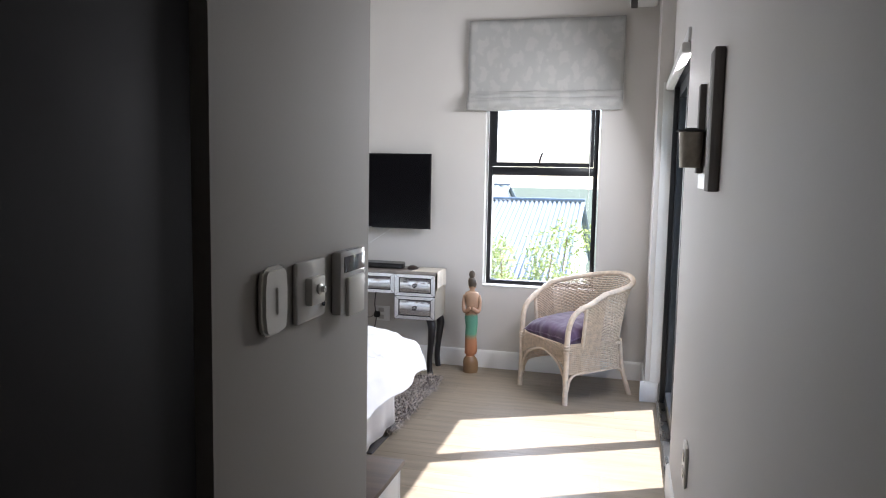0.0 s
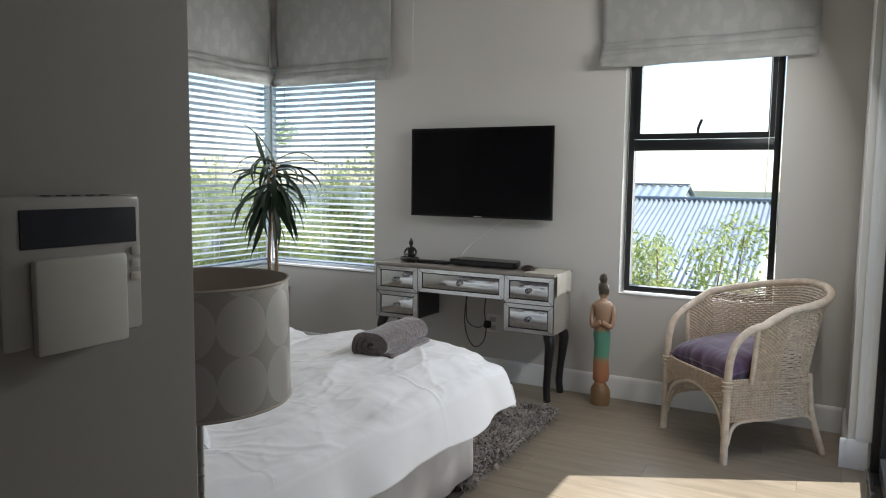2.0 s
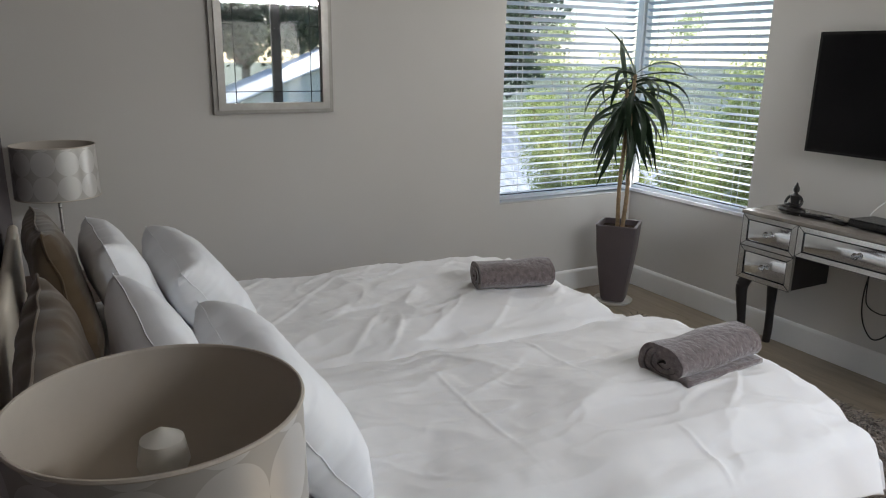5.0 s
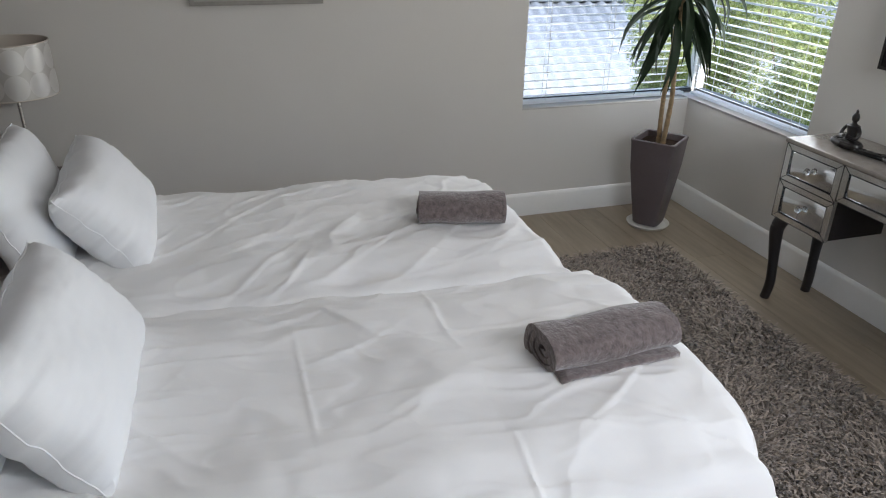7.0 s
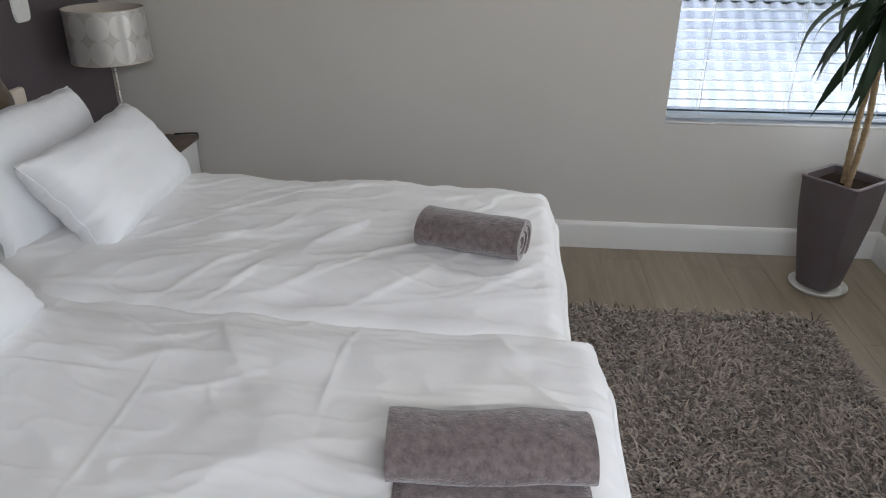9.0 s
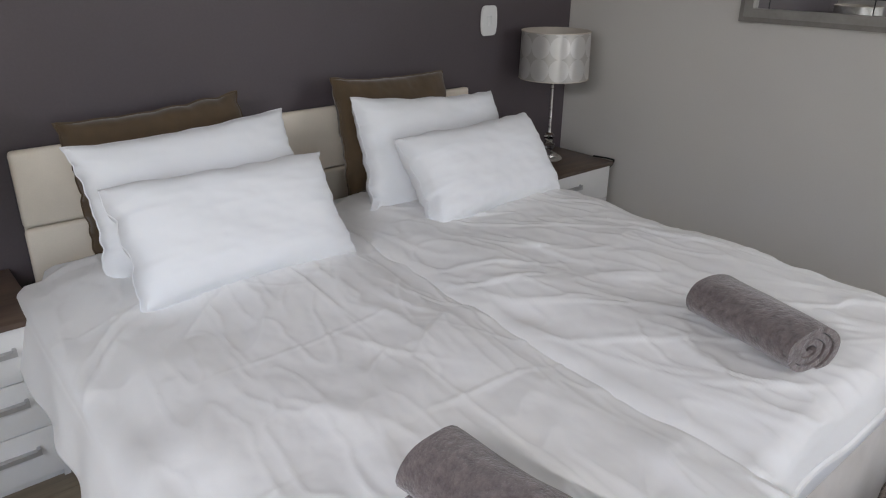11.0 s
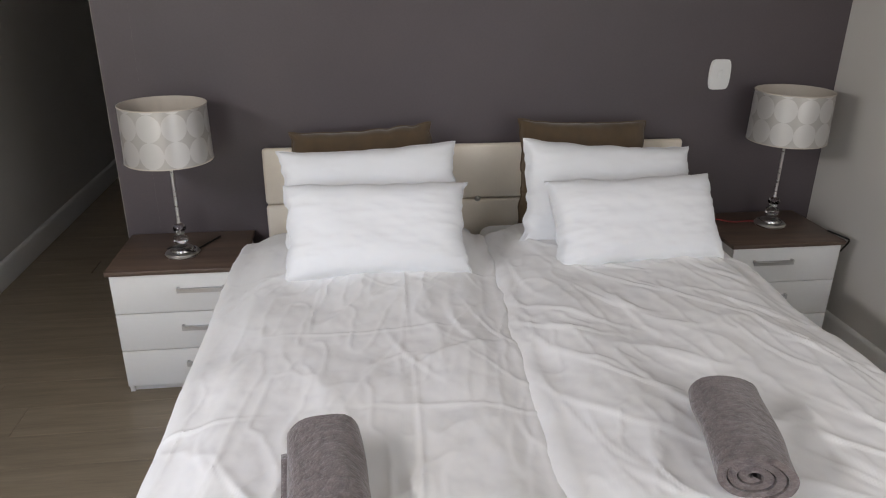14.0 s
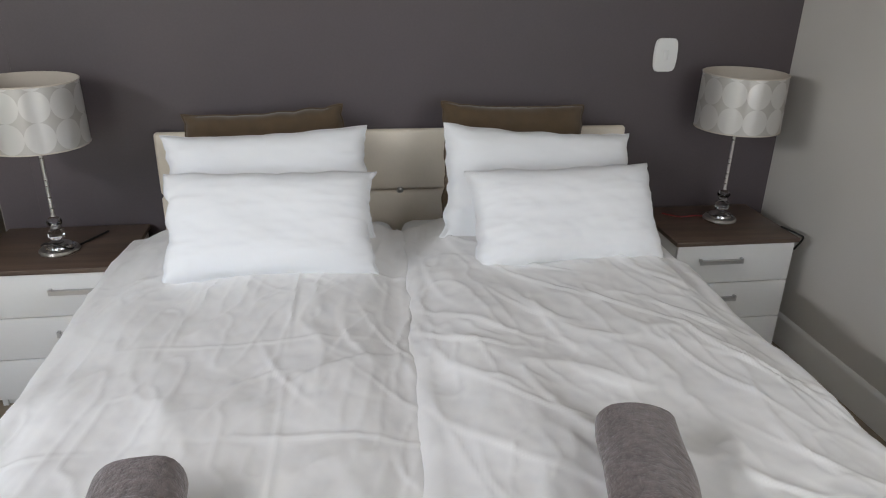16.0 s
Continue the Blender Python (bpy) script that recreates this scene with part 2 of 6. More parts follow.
def roman_fabric():
    """Pale grey damask: soft diamond medallions woven tone on tone."""
    m = mat("grey_damask_fabric", (0.40, 0.395, 0.37), 0.9, vary=0.05, scale=5, grain=300, bump=0.15, depth=0.0008, sheen=0.2)
    n, l = m.node_tree.nodes, m.node_tree.links
    b = n["Principled BSDF"]
    tc = n.new("ShaderNodeTexCoord")
    mp = n.new("ShaderNodeMapping")
    mp.inputs["Scale"].default_value = (8.5, 8.5, 6.5)
    l.new(tc.outputs["Object"], mp.inputs[0])
    ns = n.new("ShaderNodeTexNoise")
    ns.inputs["Scale"].default_value, ns.inputs["Detail"].default_value = 1.6, 4
    l.new(mp.outputs[0], ns.inputs[0])
    add = n.new("ShaderNodeVectorMath")
    add.operation = "MULTIPLY_ADD"
    l.new(ns.outputs["Color"], add.inputs[0])
    add.inputs[1].default_value = (1.1, 1.1, 1.1)
    l.new(mp.outputs[0], add.inputs[2])
    wv, wv2 = n.new("ShaderNodeTexWave"), n.new("ShaderNodeTexWave")
    for w, r in ((wv, (0, radians(45), radians(45))), (wv2, (0, radians(-45), radians(-45)))):
        w.inputs["Scale"].default_value, w.inputs["Distortion"].default_value, w.inputs["Detail"].default_value = 0.42, 1.5, 2
        rot = n.new("ShaderNodeVectorRotate")
        rot.rotation_type = "EULER_XYZ"
        rot.inputs["Rotation"].default_value = r
        l.new(add.outputs[0], rot.inputs["Vector"])
        l.new(rot.outputs[0], w.inputs[0])
    mu = n.new("ShaderNodeMath")
    mu.operation = "MULTIPLY"
    l.new(wv.outputs["Fac"], mu.inputs[0])
    l.new(wv2.outputs["Fac"], mu.inputs[1])
    rp = n.new("ShaderNodeValToRGB")
    rp.color_ramp.elements[0].position, rp.color_ramp.elements[1].position = 0.1, 0.5
    rp.color_ramp.elements[0].color, rp.color_ramp.elements[1].color = (0.375, 0.375, 0.36, 1), (0.422, 0.418, 0.40, 1)
    l.new(mu.outputs[0], rp.inputs[0])
    l.new(rp.outputs[0], b.inputs["Base Color"])
    return m


ROMAN = roman_fabric()

# ---- mesh helpers ----


def bm_box(bm, x0, y0, z0, x1, y1, z1):
    vs = [bm.verts.new((x, y, z)) for x in (x0, x1) for y in (y0, y1) for z in (z0, z1)]
    for f in ((0, 1, 3, 2), (4, 6, 7, 5), (0, 4, 5, 1), (2, 3, 7, 6), (0, 2, 6, 4), (1, 5, 7, 3)):
        bm.faces.new([vs[i] for i in f])
    return vs


def box(x0, y0, z0, x1, y1, z1, bevel=0.0, seg=2):
    bm = bmesh.new()
    bm_box(bm, min(x0, x1), min(y0, y1), min(z0, z1), max(x0, x1), max(y0, y1), max(z0, z1))
    if bevel:
        bmesh.ops.bevel(bm, geom=bm.edges[:], offset=bevel, segments=seg, affect="EDGES", profile=0.5)
    return bm


def boxes(rows):
    bm = bmesh.new()
    for r in rows:
        bm_box(bm, *r)
    return bm


def mesh_of(name, bm, material, smooth=True):
    me = bpy.data.meshes.new(name)
    bmesh.ops.recalc_face_normals(bm, faces=bm.faces[:])
    bm.to_mesh(me)
    bm.free()
    me.materials.append(material)
    if smooth:
        me.shade_smooth()
        me.set_sharp_from_angle(angle=radians(38))
    return me


def part(name, bm, material, parent, label="", m=None):
    """One mesh object under a thing or under a part."""
    me = mesh_of(name, bm, material) if isinstance(bm, bmesh.types.BMesh) else bm
    ob = new(name, me)
    ob.parent = parent
    if m is not None:
        ob.matrix_basis = m
    return tagged(ob, label)


def thing(name, label, category, group="", kind="", m=None):
    ob = new(name)
    ob.empty_display_size = 0.1
    if m is not None:
        ob.matrix_basis = m
    return tagged(ob, label, category, group, kind)


def solid(name, bm, material, label, category, group="", kind="", m=None):
    ob = new(name, mesh_of(name, bm, material))
    if m is not None:
        ob.matrix_basis = m
    return tagged(ob, label, category, group, kind)


def lathe(profile, seg=32, cap=True):
    bm = bmesh.new()
    rings = []
    for r, z in profile:
        rings.append([bm.verts.new((r * math.cos(2 * math.pi * i / seg), r * math.sin(2 * math.pi * i / seg), z)) for i in range(seg)])
    for a, b in zip(rings, rings[1:]):
        for i in range(seg):
            bm.faces.new((a[i], a[(i + 1) % seg], b[(i + 1) % seg], b[i]))
    if cap:
        bm.faces.new(rings[0][::-1])
        bm.faces.new(rings[-1])
    return bm


def tube(points, radii, seg=10, bm=None, closed=False):
    """A round bar through the points."""
    bm = bm or bmesh.new()
    pts = [Vector(p) for p in points]
    radii = radii if isinstance(radii, (list, tuple)) else [radii] * len(pts)
    rings, up = [], Vector((0.13, 0.21, 0.97)).normalized()
    for i, p in enumerate(pts):
        if closed:
            d = pts[(i + 1) % len(pts)] - pts[i - 1]
        else:
            d = pts[min(i + 1, len(pts) - 1)] - pts[max(i - 1, 0)]
        d.normalize()
        a = d.cross(up)
        if a.length < 0.05:
            a = d.cross(Vector((1, 0, 0)))
        a.normalize()
        b = d.cross(a)
        rings.append([bm.verts.new(p + radii[i] * (a * math.cos(2 * math.pi * k / seg) + b * math.sin(2 * math.pi * k / seg))) for k in range(seg)])
    pairs = list(zip(rings, rings[1:])) + ([(rings[-1], rings[0])] if closed else [])
    for a, b in pairs:
        for k in range(seg):
            bm.faces.new((a[k], a[(k + 1) % seg], b[(k + 1) % seg], b[k]))
    if not closed:
        bm.faces.new(rings[0][::-1])
        bm.faces.new(rings[-1])
    return bm


def curve_pts(pts, n=8):
    """Catmull-Rom points through a few control points."""
    p = [Vector(q) for q in pts]
    p = [2 * p[0] - p[1]] + p + [2 * p[-1] - p[-2]]
    out = []
    for i in range(1, len(p) - 2):
        for k in range(n):
            t = k / n
            a, b, c, d = p[i - 1], p[i], p[i + 1], p[i + 2]
            out.append(0.5 * ((2 * b) + (c - a) * t + (2 * a - 5 * b + 4 * c - d) * t * t + (3 * b - a - 3 * c + d) * t ** 3))
    return out + [p[-2]]


def prism(pts, axis, lo, hi, bevel=0.0):
    """A flat outline pushed from lo to hi along an axis."""
    bm = bmesh.new()
    put = {"x": lambda a, b, v: (v, a, b), "y": lambda a, b, v: (a, v, b), "z": lambda a, b, v: (a, b, v)}[axis]
    r0 = [bm.verts.new(put(a, b, lo)) for a, b in pts]
    r1 = [bm.verts.new(put(a, b, hi)) for a, b in pts]
    bm.faces.new(r0[::-1])
    bm.faces.new(r1)
    for i in range(len(pts)):
        j = (i + 1) % len(pts)
        bm.faces.new((r0[i], r0[j], r1[j], r1[i]))
    if bevel:
        bmesh.ops.recalc_face_normals(bm, faces=bm.faces[:])
        bmesh.ops.bevel(bm, geom=bm.edges[:], offset=bevel, segments=2, affect="EDGES")
    return bm


def ngon_frame(outer, inner, axis, lo, hi):
    bm = bmesh.new()
    put = {"x": lambda a, b, v: (v, a, b), "y": lambda a, b, v: (a, v, b)}[axis]
    rows = [[bm.verts.new(put(a, b, v)) for a, b in ring] for ring, v in ((outer, lo), (outer, hi), (inner, hi), (inner, lo))]
    n = len(outer)
    for k in range(4):
        a, b = rows[k], rows[(k + 1) % 4]
        for i in range(n):
            bm.faces.new((a[i], a[(i + 1) % n], b[(i + 1) % n], b[i]))
    return bm

# ---- structure ----
XL, XR, YH, YN, ZC = -3.45, 0.60, 1.592, 5.25, 3.1
PX, PY = -0.303, 0.85
DY0, DY1, DZ = 3.30, 4.735, 2.13
WX0, WX1, WZ0, WZ1 = -0.72, 0.135, 0.645, 2.16
CX1, CY0, CZ0, CZ1 = -2.50, 4.178, 0.635, 2.16
TH = 0.22


def structure(name, bm, material, label, category):
    return solid(name, bm, material, label, category, kind="structure")


structure("wall_north", boxes([
    (XL - TH, YN, -0.2, WX0, YN + TH, WZ0), (CX1, YN, WZ0, WX0, YN + TH, ZC), (XL - TH, YN, CZ1, CX1, YN + TH, ZC),
    (WX0, YN, -0.2, 1.2, YN + TH, WZ0), (WX1, YN, WZ0, 1.2, YN + TH, ZC), (WX0, YN, WZ1, WX1, YN + TH, ZC)]), WALL,
    "warm white plastered wall with window openings", "wall")
structure("wall_west", boxes([
    (XL - TH, YH - 0.1, -0.2, XL, CY0, ZC), (XL - TH, CY0, -0.2, XL, YN, CZ0), (XL - TH, CY0, CZ1, XL, YN, ZC)]), WALL,
    "warm white plastered wall with corner window opening", "wall")
structure("wall_headboard", boxes([(XL, YH - 0.12, -0.2, PX - 0.14, YH, ZC), (PX - 0.14, YH + 0.0003, -0.2, PX - 0.005, YH + 0.001, ZC)]), ACCENT, "plum grey painted accent wall behind the bed", "wall")
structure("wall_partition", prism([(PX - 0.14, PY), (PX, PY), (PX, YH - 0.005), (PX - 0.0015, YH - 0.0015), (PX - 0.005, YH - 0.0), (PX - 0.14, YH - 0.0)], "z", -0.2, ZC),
          TAUPE, "taupe end wall of the passage, darker than the others", "wall")
structure("wall_east", boxes([
    (XR, -3.2, -0.2, XR + 0.25, DY0, ZC), (XR, DY0, DZ, XR + 0.25, DY1, ZC),
    (0.515, DY1, -0.2, XR + 0.25, YN, ZC), (0.515, DY1 - 0.001, DZ + 0.05, XR, DY1, ZC)]), WALL, "warm white passage wall with glass door opening", "wall")
structure("wall_south", boxes([(-2.6, -3.4, -0.2, XR + 0.25, -3.2, ZC)]), WALL, "plain passage end wall", "wall")
# Gloom of the unlit room is put into this wall's colour.
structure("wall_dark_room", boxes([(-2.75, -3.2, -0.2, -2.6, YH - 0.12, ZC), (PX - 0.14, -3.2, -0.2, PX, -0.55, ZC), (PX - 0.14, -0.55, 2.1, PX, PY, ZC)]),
          DARKWALL, "side room wall with its unlit gloom painted in", "wall")
structure("ceiling", boxes([(-3.8, -3.4, ZC, 1.2, YN + TH, ZC + 0.15)]), CEIL, "plain white ceiling", "ceiling")


def skirting(name, x0, y0, x1, y1):
    """A skirting board with a rounded top, standing off a wall between two points (to the left of the line)."""
    a, b = Vector((x0, y0, 0)), Vector((x1, y1, 0))
    length = (b - a).length
    bm = prism([(0, 0), (0.016, 0), (0.016, 0.118), (0.012, 0.132), (0.005, 0.138), (0, 0.138)], "x", 0, length)
    ang = math.atan2(b.y - a.y, b.x - a.x)
    return solid(name, bm, TRIM, "white painted skirting board along the wall", "baseboard", kind="structure", m=Matrix.Translation(a) @ Matrix.Rotation(ang, 4, "Z"))


skirting("baseboard", XL, YH + 0.017, XL, YN)
bpy.data.objects["baseboard"].matrix_basis = Matrix.Translation((XL, YN, 0)) @ Matrix.Rotation(-math.pi / 2, 4, "Z")
skirting("baseboard", 0.5, YN, XL + 0.017, YN).matrix_basis = Matrix.Translation((0.498, YN, 0)) @ Matrix.Rotation(math.pi, 4, "Z")
skirting("baseboard", XL, YH, PX, YH)
skirting("baseboard", 0.515, DY1 - 0.016, 0.515, YN)
skirting("baseboard", 0.484, DY1, 0.60, DY1).matrix_basis = Matrix.Translation((0.60, DY1, 0)) @ Matrix.Rotation(math.pi, 4, "Z")
skirting("baseboard", XR, -3.2, XR, DY0)
skirting("baseboard", PX, YH, PX, PY).matrix_basis = Matrix.Translation((PX, YH, 0)) @ Matrix.Rotation(-math.pi / 2, 4, "Z")

# floor: one sheet with planks laid along the passage
floor = structure("floor", boxes([(-3.8, -3.4, -0.25, 0.9, YN + TH, -0.012)]), SUBFLOOR, "greige oak laminate plank floor", "floor")


# ---- windows and glass door ----
def bar_frame(x0, z0, x1, z1, y0, y1, w):
    return boxes([(x0, y0, z0, x0 + w, y1, z1), (x1 - w, y0, z0, x1, y1, z1), (x0 + w, y0, z0, x1 - w, y1, z0 + w), (x0 + w, y0, z1 - w, x1 - w, y1, z1)])


win = thing("window_1", "black aluminium window with top-hung sash", "window", kind="structure")
yw = YN + 0.075
part("window_frame", bar_frame(WX0 + 0.012, WZ0 + 0.012, WX1 - 0.012, WZ1, yw, yw + 0.06, 0.032), ALU, win)
part("transom", box(WX0 + 0.044, yw - 0.004, 1.508, WX1 - 0.044, yw + 0.064, 1.572, 0.003), ALU, win)
sash = part("sash", bar_frame(WX0 + 0.046, 1.575, WX1 - 0.046, WZ1 - 0.034, yw - 0.012, yw + 0.03, 0.032), ALU, win)
part("stay_handle", tube(curve_pts([(-0.31, yw - 0.02, 1.60), (-0.305, yw - 0.05, 1.63), (-0.285, yw - 0.06, 1.68)], 5), 0.008), ALU, sash, "black stay handle")
for z0, z1, y in ((WZ0 + 0.044, 1.508, yw + 0.03), (1.60, WZ1 - 0.064, yw + 0.01)):
    g = part("pane", box(WX0 + 0.044, y, z0, WX1 - 0.044, y + 0.005, z1), GLASS, win)
    g.visible_shadow = False
part("window_sill", box(WX0 - 0.0, YN - 0.006, WZ0 - 0.0, WX1, YN + 0.073, WZ0 + 0.010, 0.003), TRIM, win, "white window sill")


def corner_window(name, along, a0, a1, plane):
    w = thing(name, "fixed corner window with slim aluminium frame", "window", kind="structure")
    fr = boxes([(a0 + 0.018, plane, CZ0 + 0.012, a1 - 0.018, plane + 0.05, CZ0 + 0.036), (a0 + 0.018, plane, CZ1 - 0.024, a1 - 0.018, plane + 0.05, CZ1)])
    up = boxes([(a0, plane, CZ0 + 0.012, a0 + 0.018, plane + 0.05, CZ1), (a1 - 0.018, plane, CZ0 + 0.012, a1, plane + 0.05, CZ1)])
    gl = box(a0 + 0.02, plane + 0.022, CZ0 + 0.03, a1 - 0.02, plane + 0.028, CZ1 - 0.02)
    sill = box(a0, plane - 0.12, CZ0 - 0.004, a1, plane, CZ0 + 0.008, 0.003)
    rail = box(a0 + 0.022, plane - 0.012, CZ0 + 0.012, a1 - 0.022, plane, CZ0 + 0.03, 0.002)
    turn = None if along == "x" else Matrix.Rotation(math.pi / 2, 4, "Z")
    part("window_frame", fr, ALU, w, m=turn)
    part("stile", up, TRIM, w, "white window stile", m=turn)
    p = part("pane", gl, GLASS, w, m=turn)
    p.visible_shadow = False
    part("window_sill", sill, PLASTIC_G, w, "pale grey window sill", m=turn)
    part("bottom_rail", rail, ALU, w, "black aluminium rail", m=turn)
    return w


corner_window("window_2", "x", XL - 0.125, CX1, YN + 0.12)
corner_window("window_3", "y", CY0, YN + 0.115, -XL + 0.12)
structure("corner_post", box(XL - 0.165, YN + 0.125, CZ0, XL - 0.130, YN + 0.165, CZ1), TRIM, "slim white corner post between the two corner panes", "window post")

door = thing("door_1", "black framed sliding glass door", "glass door", kind="structure")
xd = 0.612
part("frame", boxes([(xd, DY0 + 0.002, 0, xd + 0.10, DY0 + 0.05, DZ), (xd, DY1 - 0.05, 0, xd + 0.10, DY1 - 0.002, DZ), (xd, DY0 + 0.05, DZ - 0.05, xd + 0.10, DY1 - 0.05, DZ)]), ALU, door)
part("track", boxes([(xd - 0.02, DY0, 0.0, xd + 0.12, DY1, 0.012), (xd - 0.01, DY0 + 0.05, 0.012, xd + 0.005, DY1 - 0.05, 0.03), (xd + 0.05, DY0 + 0.05, 0.012, xd + 0.065, DY1 - 0.05, 0.03)]), STEEL, door, "worn aluminium floor track")
leaf = part("sliding_leaf", boxes([(xd + 0.03, 3.93, 0.03, xd + 0.07, 4.03, DZ - 0.05), (xd + 0.03, DY1 - 0.12, 0.03, xd + 0.07, DY1 - 0.05, DZ - 0.05),
                                   (xd + 0.03, 4.03, 0.03, xd + 0.07, DY1 - 0.12, 0.11), (xd + 0.03, 4.03, DZ - 0.12, xd + 0.07, DY1 - 0.12, DZ - 0.05)]), ALU, door)
g = part("pane", box(xd + 0.047, 4.03, 0.11, xd + 0.053, DY1 - 0.12, DZ - 0.12), GLASS, door)
g.visible_shadow = False
g = part("pane", box(xd + 0.087, DY0 + 0.05, 0.03, xd + 0.093, 3.93, DZ - 0.05), GLASS, door)
g.visible_shadow = False
lin = thing("door_architrave", "white painted timber door lining", "door trim", kind="structure")
part("head_trim", box(0.585, DY0, DZ - 0.012, xd, DY1 + 0.0, DZ + 0.05, 0.004), TRIM, lin)
part("jamb_trim", boxes([(0.545, DY1 - 0.014, 0.14, xd, DY1 - 0.002, DZ - 0.012), (0.548, DY1 - 0.022, 0.14, 0.562, DY1 - 0.014, DZ - 0.012), (0.578, DY1 - 0.020, 0.14, 0.590, DY1 - 0.014, DZ - 0.012)]), TRIM, lin)
part("head_blind", box(XR - 0.04, DY0 + 0.01, DZ - 0.065, xd - 0.003, DY1 - 0.03, DZ - 0.014, 0.01), TRIM, lin, "white boxed blind headrail")

# Out of view; added to keep direct sun off the north windows.
eave = structure("roof_overhang", boxes([(-4.4, YN + TH, 2.80, 1.4, 6.05, 2.92), (-4.4, YN + TH, 2.74, 1.4, YN + TH + 0.05, 2.80)]), TRIM, "unseen white overhang added to shade the windows", "eaves")

# Leaf and handle added to close the side opening in one near-black tone.
door2 = thing("door_2", "near-black door leaf added across the passage opening", "door", kind="structure")
part("door_leaf", box(PX - 0.07, -0.548, 0.006, PX - 0.03, PY - 0.004, 2.096, 0.003), mat("near_black_leaf", (0.012, 0.011, 0.011), 0.7, spec=0.15, vary=0.12, scale=3, grain=60, bump=0.15), door2)
part("door_handle", tube(curve_pts([(PX - 0.03, 0.10, 1.02), (PX + 0.012, 0.10, 1.02), (PX + 0.015, 0.02, 1.02)], 5), 0.008, 10), STEEL, door2, "steel lever handle")

# ---- soft things ----


def fbm(x, y, z=0.0, o=4):
    return noise.fractal(Vector((x, y, z)), 1.0, 2.1, o, noise_basis="PERLIN_ORIGINAL")


def ridge(x, y, z):
    return (1 - min(1.0, abs(noise.noise(Vector((x, y, z)))) * 2.2)) ** 3


def crease_lines(seed, n, w, length, slant):
    """Random drawn creases: (x, y, direction, half length, width, height)."""
    g = random.Random(seed)
    out = []
    for k in range(n):
        a = math.pi / 2 + slant * g.uniform(0.25, 0.95) * (g.choice((-2.0, 2.2)) if slant < 0 else 1.0) + g.uniform(-0.15, 0.15)
        out.append((g.uniform(0.0, w), g.uniform(0.15, length), math.cos(a), math.sin(a), g.uniform(0.12, 0.38), g.choice((0.006, 0.008, 0.013)), g.uniform(0.0035, 0.007)))
    return out


